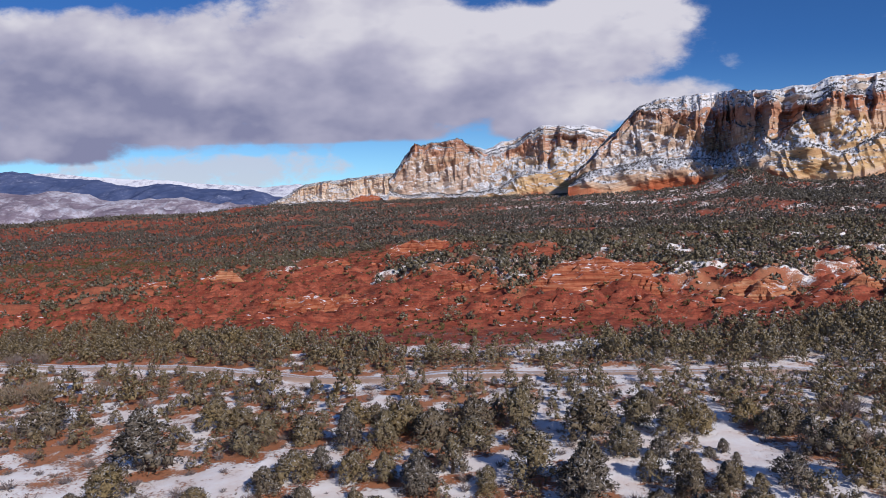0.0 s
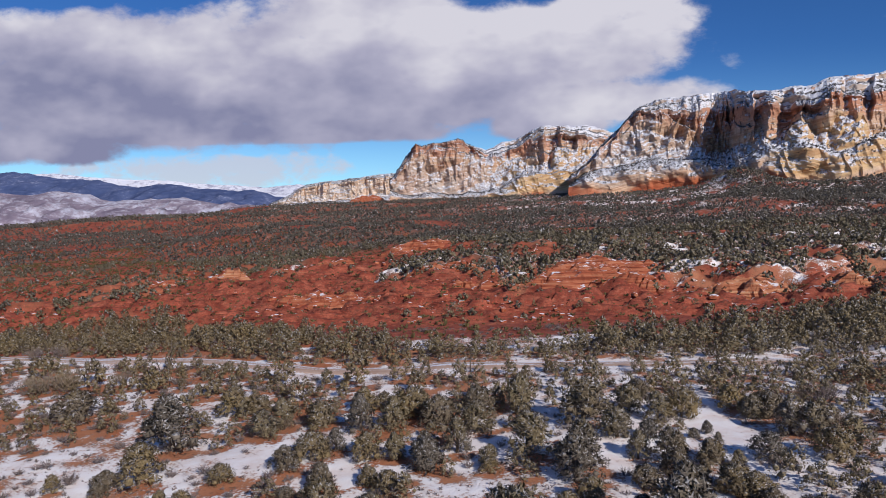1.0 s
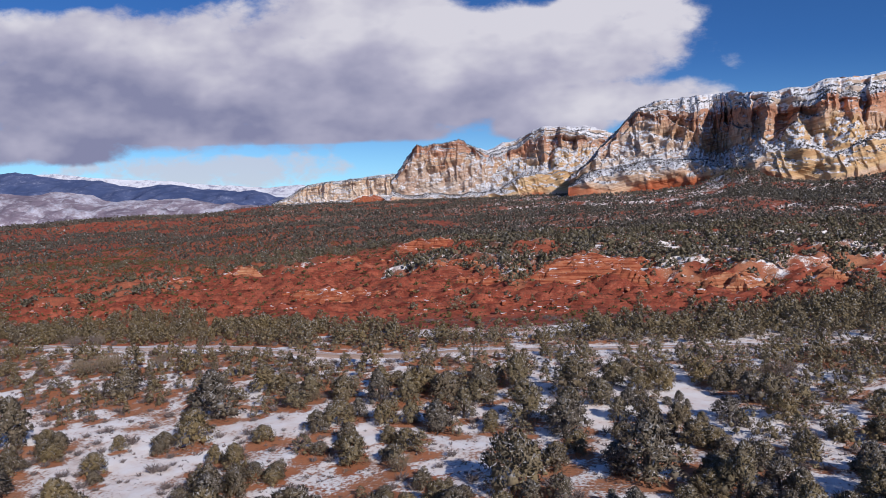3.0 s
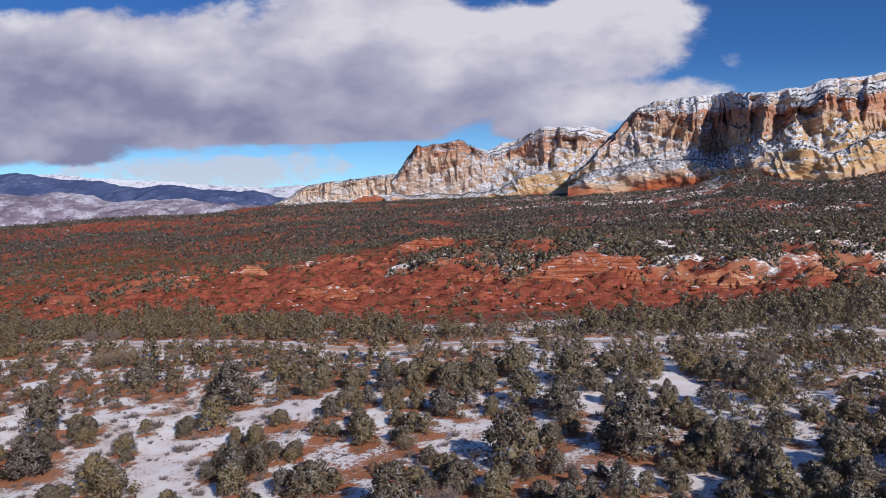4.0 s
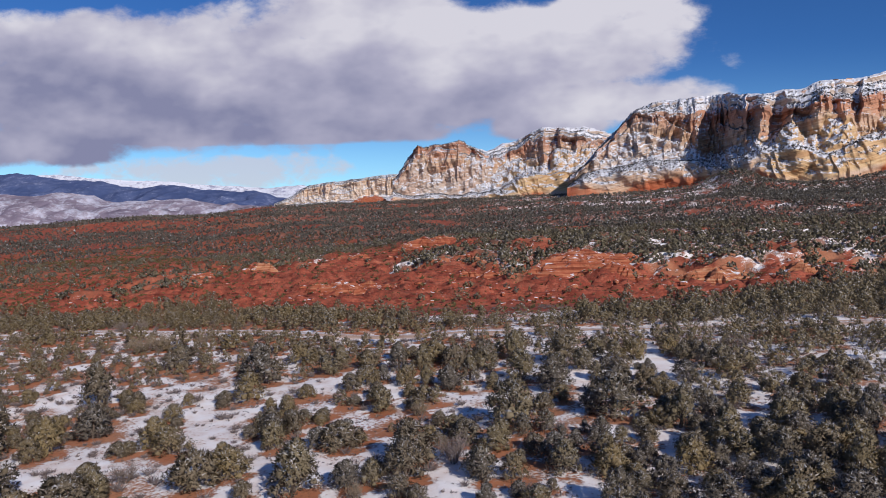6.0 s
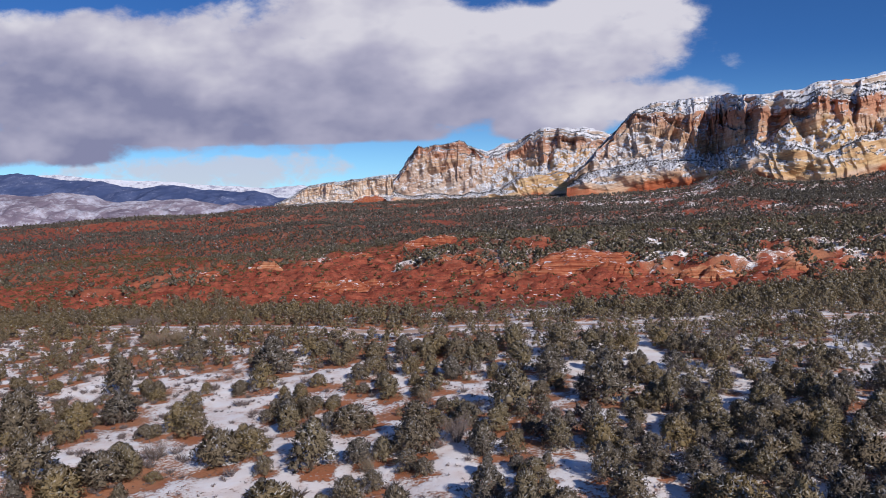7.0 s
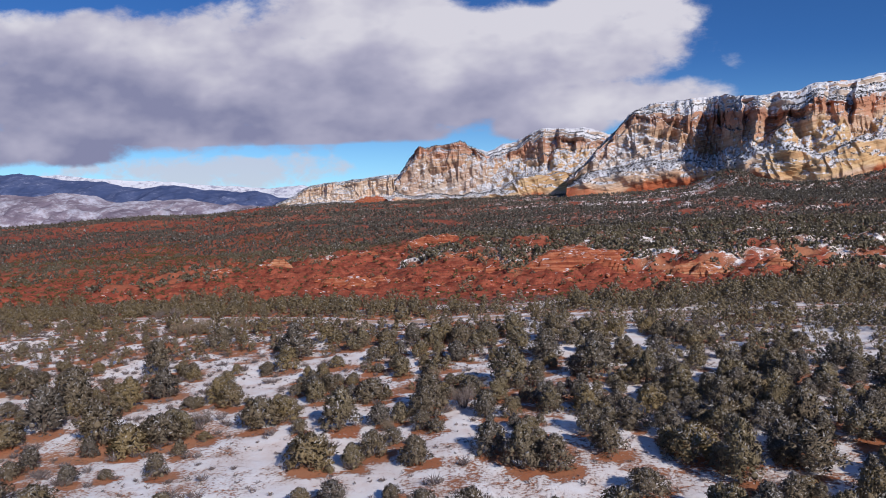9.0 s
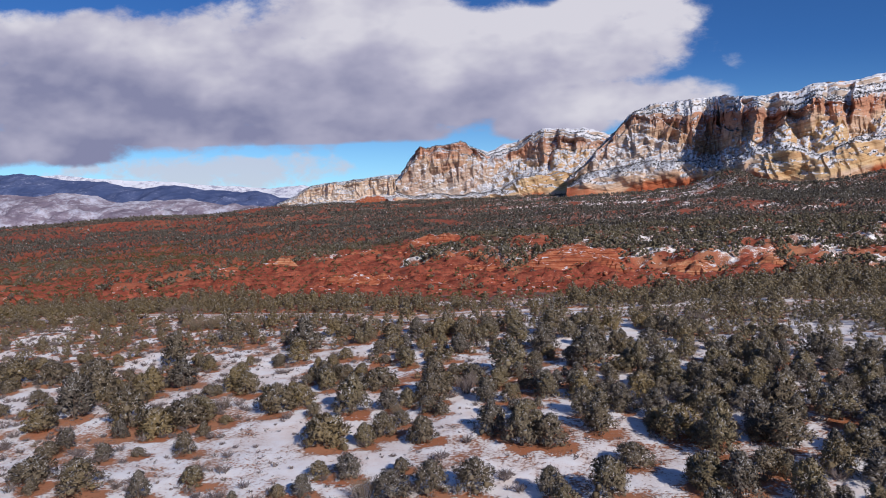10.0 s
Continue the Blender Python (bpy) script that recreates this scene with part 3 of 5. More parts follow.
OPEN_D = [(-0.8, 39.9, 2.0, 5.8), (2.3, 32.4, 1.5, 1.6), (8.4, 61.7, 1.7, 1.8), (11.6, 53.9, 1.6, 1.5), (23.3, 59.9, 1.7, 8.9), (23.2, 51.3, 1.6,
    5.3), (14.6, 35.2, 1.0, 1.9), (23.5, 32.7, 1.2, 1.4), (33.7, 48.9, 0.9, 5.6), (44.2, 56.0, 1.6, 4.5), (26.9, 28.6, 1.4, 1.0), (9.4, 44.0, 0.8,
    3.2), (22.2, 57.4, 3.1, 7.7), (42.9, 54.9, 2.7, 5.4), (40.9, 40.1, 2.0, 9.7), (10.5, 38.7, 1.0, 8.9), (-0.1, 38.7, 2.8, 2.2), (21.3, 11.2, 2.1,
    3.6)]
OPEN_E = [(30.8, 16.9, 1.3, 4.7), (6.5, 7.2, 0.9, 4.1), (-8.4, 28.9, 2.5, 3.1), (25.1, 30.1, 2.0, 1.8), (27.9, 27.6, 1.3, 1.1), (-49.1, 52.7, 3.7,
    7.9), (-55.2, 38.6, 5.0, 2.6), (-34.5, 37.5, 2.3, 6.9), (23.3, 58.6, 2.1, 4.7), (25.0, 53.6, 2.0, 2.6), (18.8, 62.1, 1.6, 1.5), (9.3, 57.5, 1.2,
    4.0), (3.8, 54.7, 1.2, 1.7), (-14.9, 61.1, 2.1, 3.9), (-28.6, 66.7, 2.4, 2.5), (-37.1, 72.9, 2.7, 2.5), (-10.4, 69.6, 1.2, 2.5)]
# lone trees on the red slope
SLOPE = [(21.7, 133.4, 2.4), (35.0, 131.8, 2.8), (-40.8, 192.8, 1.9), (7.2, 149.9, 3.2), (12.8, 136.5, 1.6), (-3.1, 128.7, 3.8), (-18.1, 155.7, 1.3), (45.2, 136.5, 2.0), (2.4, 163.0, 1.9), (11.5, 158.6, 2.1), (42.9, 152.1, 2.2), (-61.0, 167.7, 1.4), (-59.5, 142.1, 1.4), (71.6, 133.6, 2.1), (63.1, 133.4, 2.8)]
GROVES = SLOPE + GROVE_A + GROVE_F + [(x, y, 1.12 * w) for x, y, w in GROVE_B + GROVE_C + GROVE_D + GROVE_E]
OPENS = OPEN_A + OPEN_B + OPEN_C + OPEN_D + OPEN_E


def clearings(x, y):
    return fbm(x / 9, y / 9, 3, 41)


rng = np.random.default_rng(7)


def scatter(x0, x1, y0, y1, step):
    nx, ny = int((x1 - x0) / step), int((y1 - y0) / step)
    gx, gy = np.meshgrid(x0 + (np.arange(nx) + 0.5) * step, y0 + (np.arange(ny) + 0.5) * step)
    gx = gx.ravel() + rng.uniform(-0.48, 0.48, nx * ny) * step
    gy = gy.ravel() + rng.uniform(-0.48, 0.48, nx * ny) * step
    return gx, gy


def near_trees():
    """Single trees first, then the thicket between them, clear of the snowy openings and the road."""
    x, y = scatter(-150, 150, -30, 142, 2.2)
    keep = (x > -0.71 * (y + 48) - 6) & (x < 0.61 * (y + 48) + 9)
    lush = smooth(-25, 5, x)                                   # the thicket is denser away from the open flat
    keep &= clearings(x, y) < 0.58 + 0.22 * lush + 0.3 * (smooth(40, 70, y) - smooth(84, 92, y)) + 0.55 * smooth(86, 92, y)
    keep &= (y > 13) | (x < -46) | (x > 12) | (rng.random(len(x)) < 0.3)      # few nameless trees in the open foreground
    keep &= (y - road_y(x) > 2.5) | (y - road_y(x) < -3.0)
    for cx, cy, rx, ry in OPENS:
        if cy > 88:
            rx, ry = 0.5 * rx, 0.4 * ry
        if cx > 12:
            rx, ry = 0.62 * rx, 0.7 * ry
        keep &= ((x - cx) / (rx + 0.5)) ** 2 + ((y - cy) / (ry + 0.5)) ** 2 > 1
    for gx, gy, gw in GROVES:
        keep &= np.hypot(x - gx, y - gy) > 0.40 * gw + 0.75
    keep &= rng.random(len(x)) < (0.35 + 0.22 * lush + 0.12 * smooth(8, 20, x)) + (0.36 - 0.27 * lush - 0.04 * smooth(8, 20, x)) * smooth(18, 34, y) + (0.24 + 0.12 * lush) * smooth(84, 92, y) - 0.08 * lush * (smooth(26, 36, y) - smooth(84, 92, y)) + 0.25 * smooth(12, 30, x)
    keep &= y + 23.7 + 5 * fbm(x / 12, y / 12, 2, 44) < curve(SLOPE_NEAR, (x - 0.5) / np.maximum(y + 23.7, 20)) - 3
    x, y = x[keep], y[keep]
    w = rng.uniform(1.1, 2.5, len(x)) * (1 + 0.10 * smooth(40, 60, y) + 0.45 * smooth(86, 93, y)) * (0.95 + 0.15 * smooth(0, 30, x))
    g = np.array(GROVES)
    g = g[np.abs(g[:, 1] - road_y(g[:, 0])) > 2.4]
    return np.concatenate([g[:, 0], x]), np.concatenate([g[:, 1], y]), np.concatenate([g[:, 2], w])


def far_trees():
    out = []
    for y0, y1, step in ((124, 300, 3.3), (300, 560, 3.9), (560, 1250, 5.0)):
        x, y = scatter(-0.85 * y1 - 60, 0.85 * y1 + 60, y0, y1, step)
        keep = (x > -0.71 * (y + 48) - 6) & (x < 0.61 * (y + 48) + 9)
        b = bareness(x, y)
        lim = np.where(b > 0.75, 0.05, 0.95 - 0.85 * b)
        lim = lim * (1 - 0.35 * smooth(-0.3, -0.5, x / y) * smooth(420, 320, y))
        keep &= y + 23.7 > curve(SLOPE_NEAR, (x - 0.5) / (y + 23.7))
        keep &= rng.random(len(x)) < lim
        out.append((x[keep], y[keep]))
    x, y = scatter(190, 470, 380, 720, 3.6)          # the wooded knoll under the mesa
    keep = (x < 0.62 * (y + 48) + 9) & (x > 0.36 * y)
    out.append((x[keep], y[keep]))
    return np.concatenate([o[0] for o in out]), np.concatenate([o[1] for o in out])


NEAR = near_trees()
FAR = far_trees()

# ---- ground sheet ----
def spaced(parts):
    return np.concatenate([np.linspace(a, b, k, endpoint=False) for a, b, k in parts])


def snow_cover(x, y):
    """How much snow lies: most among the near trees, little on the red slopes."""
    s = 0.69 + 0.22 * fbm(x / 9, y / 9, 3, 61) + 0.14 * smooth(-12, 30, x)
    s = s - 0.55 * smooth(100, 112, y) * (1 - 0.22 * smooth(300, 700, y) - 0.20 * smooth(0, 120, x))
    s = s - (0.5 - 0.17 * smooth(10, 45, x)) * bareness(x, y) * smooth(100, 112, y)
    s = s - 0.35 * smooth(-0.25, -0.5, x / np.maximum(y, 50)) * smooth(150, 250, y)
    return s


# drifts that lie behind the crests of the red rocks: x, y, half width, half depth
SNOWY = [(-50, 194, 5, 6), (-59, 303, 12, 8), (-37, 300, 10, 8), (-12, 193, 9, 5), (-21, 186, 6, 3), (2, 174, 7, 5), (18, 165, 9, 3), (36, 168, 12, 4), (50, 161, 12, 4), (-83, 216, 4, 8),
         (123, 319, 12, 10), (172, 322, 12, 12), (2, 293, 16, 6), (66, 308, 7, 5), (100, 160, 10, 3), (-130, 300, 7, 5)]


def build_ground():
    y = spaced([(-600, -40, 12), (-40, 125, 250), (125, 260, 170), (260, 700, 120), (700, 1500, 70), (1500, 4900, 30)])
    u = np.concatenate([-np.geomspace(8, 0.86, 14), np.linspace(-0.8, 0.8, 320), np.geomspace(0.86, 8, 14)])
    Y, U = np.meshgrid(y, u, indexing="ij")
    X = U * (np.maximum(Y, -40) + 110)
    Z = land(X, Y)
    s = snow_cover(X, Y)
    # melted rings round the trees, wider on the sunny side
    lift = np.zeros(X.shape)
    for a, b, c in zip(*NEAR):
        j0, j1 = np.searchsorted(y, (b - 2.6, b + 2.6))
        if j1 <= j0:
            continue
        cols = np.nonzero(np.abs(u * (b + 110) - a) < 3.2)[0]
        if len(cols) == 0:
            continue
        sl = (slice(j0, j1), slice(cols[0], cols[-1] + 1))
        d = np.hypot(X[sl] - a - 0.18 * c, (Y[sl] - b + 0.30 * c) * 1.05) + 0.5 * fbm(X[sl], Y[sl], 2, 67)
        lift[sl] = np.maximum(lift[sl], 1 - smooth(0.32 * c, 0.32 * c + 1.0, d))
    for cx, cy, rx, ry in SNOWY:
        s = s + 0.5 * smooth(0, 0.8, 1 - ((X - cx) / rx) ** 2 - ((Y - cy) / ry) ** 2 + 0.5 * fbm(X / 7, Y / 5, 3, 69))
    s = s - (0.52 - 0.22 * smooth(-10, 20, X)) * lift
    # snow keeps to what slopes away from the sun
    gy = np.gradient(Z, axis=0) / np.gradient(Y, axis=0)
    s = s + 0.6 * smooth(0.02, 0.22, -gy) * smooth(125, 140, Y) * smooth(420, 300, Y) * smooth(-90, -20, X)
    bare = bareness(X, Y)
    rock = np.clip(smooth(96, 106, Y) * (0.2 + bare + 0.5 * smooth(-0.2, -0.4, X / np.maximum(Y, 50))), 0, 1)
    me = mesh_of("ground", np.stack([X, Y, Z], -1).reshape(-1, 3), grid_faces(len(y), len(u)), GROUND, True)
    attribute(me, "snow", s)
    attribute(me, "rock", rock)
    attribute(me, "wood", smooth(150, 200, Y) * (1 - bare) * smooth(-0.45, -0.15, X / np.maximum(Y, 50)))
    tagged(new("ground", me), "red desert soil with patchy melting snow", "ground", kind="structure")


build_ground()


# ---- cliffs ----
def ridged(x, y, octaves, seed):
    """Noise with sharp crests, 0 to 1."""
    return 1 - np.minimum(np.abs(fbm(x, y, octaves, seed)) * 1.6, 1)


def build_cliff(name, plan, heights, warmth, material_, label, cols=520, scale=1.0, seed=1, benches=(46, 44, 64, 50)):
    """A stepped mesa lofted between five contours: foot, top of the lower wall, foot of the upper wall, its rim, and the crown.
    plan: bearing from the valley, distance of the foot and of the upper wall. heights: of the five contours. warmth: how ochre the lower wall is."""
    A, H = np.array(plan, float), np.array(heights, float)
    foot = np.stack([A[:, 0] * A[:, 1], A[:, 1]], -1)
    run = np.concatenate([[0], np.cumsum(np.hypot(*np.diff(foot, axis=0).T) + 0.35 * np.abs(np.diff(A[:, 2])))])
    s = np.linspace(0, run[-1], cols)
    k = np.hanning(13)
    k /= k.sum()

    def along(values):
        v = np.interp(s, run, values)
        return np.convolve(np.pad(v, 6, mode="edge"), k, mode="valid")
    bear = np.interp(s, run, A[:, 0])
    d0, d2 = along(A[:, 1]), along(A[:, 2])
    warm = along(warmth)
    z = [along(H[:, i]) for i in range(5)]
    z[1] = z[1] + 3.0 * scale * fbm(s / 40, 3, 3, seed + 1)
    tall = np.maximum(z[3] - z[2], 0)
    sheer = smooth(8 * scale, 22 * scale, tall)                            # where there is an upper wall at all
    fan = smooth(-0.1, 0.7, fbm(s / 48, 5, 3, seed + 2))                    # talus fans that climb into the wall
    z[2] = z[2] + tall * (0.62 * fan - 0.08) + 3.0 * scale * fbm(s / 14, 6, 3, seed + 4)
    z[2] = np.minimum(z[2], z[3] - 2)
    blocks = np.round(2.2 * fbm(s / 17, 7, 3, seed + 3)) * 1.6             # the rim breaks off in blocks
    z[3] = z[3] + scale * blocks
    z[4] = z[4] + 1.0 * scale * fbm(s / 20, 9, 4, seed + 6)
    broken = smooth(0.05, 0.6, fbm(s / 36, 11, 3, seed + 5))               # where the rim has crumbled to a ramp
    dist = np.stack([d0 - 40 * scale, d0, d0 + (18 + 24 * np.clip(1 - 2 * warm, 0, 1)) * scale, d2, d2 + 7 * scale + 26 * scale * broken, d2 + 65 * scale, d2 + 300 * scale], -1)
    z = np.stack([z[0] - 40, *z, z[4] + 4], -1)
    v = spaced([(-1, 0, 5), (0, 1, benches[0]), (1, 2, benches[1]), (2, 3, benches[2]), (3, 4, benches[3]), (4, 5.001, 7)])
    V, S = np.meshgrid(v, s, indexing="ij")
    lo = np.clip(np.floor(V).astype(int), -1, 4)
    f = V - lo
    c = np.broadcast_to(np.arange(cols)[None, :], V.shape)
    # rounded lower walls, slopes that steepen upwards, sheer upper walls, ledges on the crown
    across = np.where(lo == 0, 1 - np.sqrt(np.maximum(0, 1 - f ** 1.6)), f)
    across = np.where(lo == 1, 0.75 * f + 0.25 * np.sqrt(np.maximum(f, 0)), across)
    across = np.where(lo == 3, 0.6 * f + 0.4 * (np.floor(f * 3) + smooth(0.25, 0.9, f * 3 % 1.0)) / 3, across)
    D = dist[c, lo + 1] * (1 - across) + dist[c, lo + 2] * across
    up = np.where(lo == 3, 0.7 * f + 0.3 * (np.floor(f * 3) + smooth(0.0, 0.35, f * 3 % 1.0)) / 3, f)
    Z = z[c, lo + 1] * (1 - up) + z[c, lo + 2] * up
    lower = smooth(-0.2, 0.15, V) * smooth(1.25, 0.85, V)
    slope = smooth(0.95, 1.25, V) * smooth(2.05, 1.8, V)
    upper = smooth(1.8, 2.1, V) * smooth(3.12, 2.95, V) * (0.25 + 0.75 * sheer[c])
    crown = smooth(3.0, 3.2, V) * smooth(5.0, 4.3, V)
    q = 1.0 / scale
    # buttresses and hollows of the lower wall, with slanting beds
    out = lower * ((5 + 7 * warm[c]) * (ridged(S * q / 62 + 0.4 * V, Z * q / 70, 2, seed + 11) - 0.55) + 6 * fbm(S * q / 30, Z * q / 17, 3, seed + 12) + (1.0 + 2 * warm[c]) * (ridged((S + 0.5 * Z) * q / 17, Z * q / 60, 3, seed + 13) - 0.6))
    bed = (Z + 0.30 * S) * q / 4.2 + 0.7 * fbm(S * q / 40, Z * q / 25, 2, seed + 15)
    bedded = smooth(-0.1, 0.6, fbm(S * q / 30, Z * q / 12, 3, seed + 16))
    out = out + lower * 0.8 * bedded * (np.abs(bed) % 1.0)
    # fluted upper wall: fins that widen downwards, chimneys between them
    gaps = smooth(-0.5, 0.5, fbm(S * q / 55, Z * q / 40, 3, seed + 18))
    fin = ridged(S * q / 21 + 0.25 * fbm(S * q / 30, Z * q / 30, 2, seed + 17), Z * q / 170, 3, seed + 19)
    out = out + upper * ((3 + 8 * gaps + 5 * (3.0 - V)) * (fin - 0.55) + 5 * fbm(S * q / 26, Z * q / 13, 3, seed + 22) + 9 * fbm(S * q / 75, 2, 2, seed + 21) + 2.2 * fbm(S * q / 5, Z * q / 14, 3, seed + 23))
    out = out + upper * bedded * 1.6 * (np.abs(Z * q / 6.5 + 0.5 * fbm(S * q / 50, Z * q / 20, 2, seed + 24)) % 1.0)
    shelf = 2.45 + 0.5 * fbm(S * q / 60, 4, 3, seed + 41)                 # broken shelves across the wall
    out = out - 13 * sheer[c] * smooth(shelf - 0.05, shelf + 0.05, V) * smooth(-0.2, 0.2, fbm(S * q / 40, 8, 2, seed + 43)) * smooth(3.7, 3.0, V)
    out = out + 5.5 * gaps * sheer[c] * smooth(2.80, 2.88, V) * smooth(3.10, 3.0, V)                # the hard rim stands proud
    # gullied talus below the upper wall: ribs run down from the fins
    rib = ridged(S * q / 26, V * 0.3, 3, seed + 25)
    out = out + slope * (8 * (rib - 0.5) * (0.4 + 0.6 * smooth(1.1, 1.7, V)) + 4.5 * fbm(S * q / 11, Z * q / 9, 3, seed + 27))
    out = out + crown * (6 * fbm(S * q / 34, V * 2, 3, seed + 29) + 1.2 * fbm(S * q / 8, V * 6, 2, seed + 31))
    D = D - scale * out
    Z = Z + scale * (slope * (1.5 * fbm(S * q / 9, D * q / 9, 3, seed + 33) + 2.0 * (np.abs(Z * q / 8 + 0.6 * fbm(S * q / 30, 1, 2, seed + 34)) % 1.0 - 0.5)) + crown * 0.7 * fbm(S * q / 10, D * q / 10, 3, seed + 35))
    # a little wander sideways keeps the edges from lining up
    B = bear[c] + scale * (lower + slope + upper + crown) * 1.6 * fbm(S * q / 14, Z * q / 14, 3, seed + 37) / D
    P = np.stack([0.5 + B * D, D - 23.7, Z], -1)
    root = tagged(new(name), label, "cliff")
    cuts = [0, *np.searchsorted(v, (0.98, 1.98, 2.999)), len(v) - 1]
    for piece, i, j in zip(("lower_wall", "bench", "upper_wall", "crown"), cuts[:-1], cuts[1:]):
        me = mesh_of(piece, P[i:j + 1].reshape(-1, 3), grid_faces(j + 1 - i, cols), material_, False)
        attribute(me, "level", np.clip(V[i:j + 1] / 4.0, 0, 1.2))
        attribute(me, "warm", warm[c][i:j + 1])
        new(piece, me).parent = root
    # how flat each cell lies, for the scrub
    a, b = P[1:, :-1] - P[:-1, :-1], P[:-1, 1:] - P[:-1, :-1]
    nz = np.abs(unit(np.cross(a, b))[..., 2])
    size = np.linalg.norm(np.cross(a, b), axis=-1)
    SCRUB.append((P[:-1, :-1].reshape(-1, 3), nz.ravel(), size.ravel(), V[:-1, :-1].ravel()))
    return root


def unit(v):
    return v / np.maximum(np.linalg.norm(v, axis=-1, keepdims=True), 1e-6)


SCRUB = []
MAIN_PLAN = [(0.1307, 880, 900), (0.1516, 870, 895), (0.1756, 862, 915), (0.1996, 855, 930), (0.2171, 850, 930), (0.2313, 846, 915), (0.2551, 838, 905), (0.2866, 826, 892), (0.3119, 812, 868), (0.326, 800, 885), (0.3402, 770, 878), (0.3589, 728, 826), (0.3740, 714, 784), (0.3847, 704, 765), (0.4041, 692, 746), (0.4274, 680, 736), (0.4523, 668, 724), (0.4778, 660, 716), (0.4986, 648, 710), (0.5203, 650, 702), (0.5471, 656, 712), (0.5777, 662, 716), (0.6651, 676, 730)]
MAIN_HEIGHTS = [(52, 58, 61, 64, 69), (52, 72, 77, 79, 85), (48, 75, 92, 100, 111), (47, 79, 115, 124, 136), (48, 81, 128, 143, 155), (48, 82, 126, 149, 165), (49, 84, 120, 149, 172), (50, 83, 116, 148, 174), (52, 81, 101, 143, 173), (56, 76, 96, 145, 176), (58, 72, 98, 146, 176), (57, 70, 99, 137, 168), (56, 74, 97, 133, 161), (55, 77, 96, 131, 157), (53, 79, 98, 131, 154), (46, 77, 100, 128, 155), (41, 82, 95, 126, 155), (41, 76, 98, 129, 159), (42, 72, 97, 131, 161), (46, 77, 93, 132, 162), (51, 83, 97, 135, 165), (56, 88, 102, 139, 170), (63, 95, 112, 150, 184)]
MIDDLE_PLAN = [(-0.1212, 1195, 1225), (-0.1111, 1190, 1232), (-0.0979, 1186, 1240), (-0.0814, 1182, 1243), (-0.0618, 1180, 1245), (-0.0438, 1178, 1240), (-0.0218, 1174, 1232), (-0.0031, 1170, 1245), (0.0163, 1166, 1265), (0.039, 1160, 1270), (0.0592, 1150, 1265), (0.0778, 1142, 1240), (0.0971, 1136, 1215), (0.1276, 1132, 1210), (0.1557, 1130, 1215), (0.1772, 1128, 1230), (0.2075, 1126, 1250)]
MIDDLE_HEIGHTS = [(51, 63, 74, 80, 87), (49, 59, 86, 93, 101), (47, 57, 96, 123, 134), (47, 56, 102, 143, 148), (46, 56, 104, 147, 152), (46, 55, 103, 148, 153), (46, 56, 104, 153, 159), (45, 56, 106, 140, 149), (47, 58, 114, 120, 142), (47, 65, 114, 124, 157), (48, 79, 114, 135, 163), (48, 84, 108, 149, 174), (49, 89, 112, 152, 182), (50, 90, 107, 153, 180), (51, 89, 109, 153, 180), (51, 87, 113, 148, 176), (51, 86, 114, 137, 165)]
FAR_PLAN = [(-0.2960, 2330, 2350), (-0.2850, 2320, 2350), (-0.2690, 2310, 2355), (-0.2560, 2300, 2350), (-0.2430, 2290, 2340), (-0.2260, 2280, 2330), (-0.2050, 2270, 2320), (-0.1730, 2260, 2310), (-0.1400, 2250, 2300), (-0.1150, 2240, 2290), (-0.0600, 2230, 2280)]
FAR_HEIGHTS = [(60, 62, 64, 68, 72), (60, 64, 68, 76, 82), (60, 66, 74, 88, 97), (60, 68, 80, 112, 122), (60, 70, 84, 125, 134), (60, 71, 86, 130, 140), (60, 72, 88, 134, 145), (60, 76, 92, 140, 152), (60, 84, 98, 148, 162), (60, 86, 100, 152, 166), (60, 88, 102, 154, 168)]
build_cliff("main_mesa", MAIN_PLAN, MAIN_HEIGHTS, [0.05] * 7 + [0.1, 0.25, 0.5, 0.4, 0.3, 0.3, 0.25, 0.5, 0.9, 1.0, 1.0, 0.9, 0.9, 0.8, 0.7, 0.6], MAIN_ROCK, "high banded red and cream sandstone mesa dusted with snow", 900, 1.0, 3)
build_cliff("middle_mesa", MIDDLE_PLAN, MIDDLE_HEIGHTS, [0.2] * 8 + [0.4, 0.7, 1.0, 1.0, 1.0, 0.9, 0.7, 0.6, 0.6], MAIN_ROCK, "red and yellow sandstone mesa with a flat snowy crown", 560, 1.2, 53)
build_cliff("far_mesa", FAR_PLAN, FAR_HEIGHTS, [0.1] * 11, FAR_ROCK, "pale cream sandstone cliff with a snowy rim", 380, 1.05, 93, (24, 20, 40, 24))


# ---- far mountains ----
def build_range(name, y, crest, depth, material_, label, seed, rough, x0=-4300, x1=-300, cols=240, rows=44):
    """A mountain range whose crest follows heights given along x."""
    xs = np.linspace(x0, x1, cols)
    top = np.interp(xs, [c[0] for c in crest], [c[1] for c in crest])
    t = np.linspace(0, 1, rows)
    T, X = np.meshgrid(t, xs, indexing="ij")
    Y = y + (T - 1) * depth + 0 * X
    ridge = 1 - np.abs(fbm(X / 210, Y / 300, 5, seed, 0.6))
    Z = -60 + (top[None, :] + 60) * (T ** 0.9) + rough * (ridge - 0.6) * np.sin(T * np.pi * 0.93 + 0.22) + rough * 0.12 * fbm(X / 60, Y / 60, 3, seed + 4)
    me = mesh_of(name, np.stack([X, Y, Z], -1).reshape(-1, 3), grid_faces(rows, cols), material_, True)
    tagged(new(name, me), label, "mountains", kind="structure")


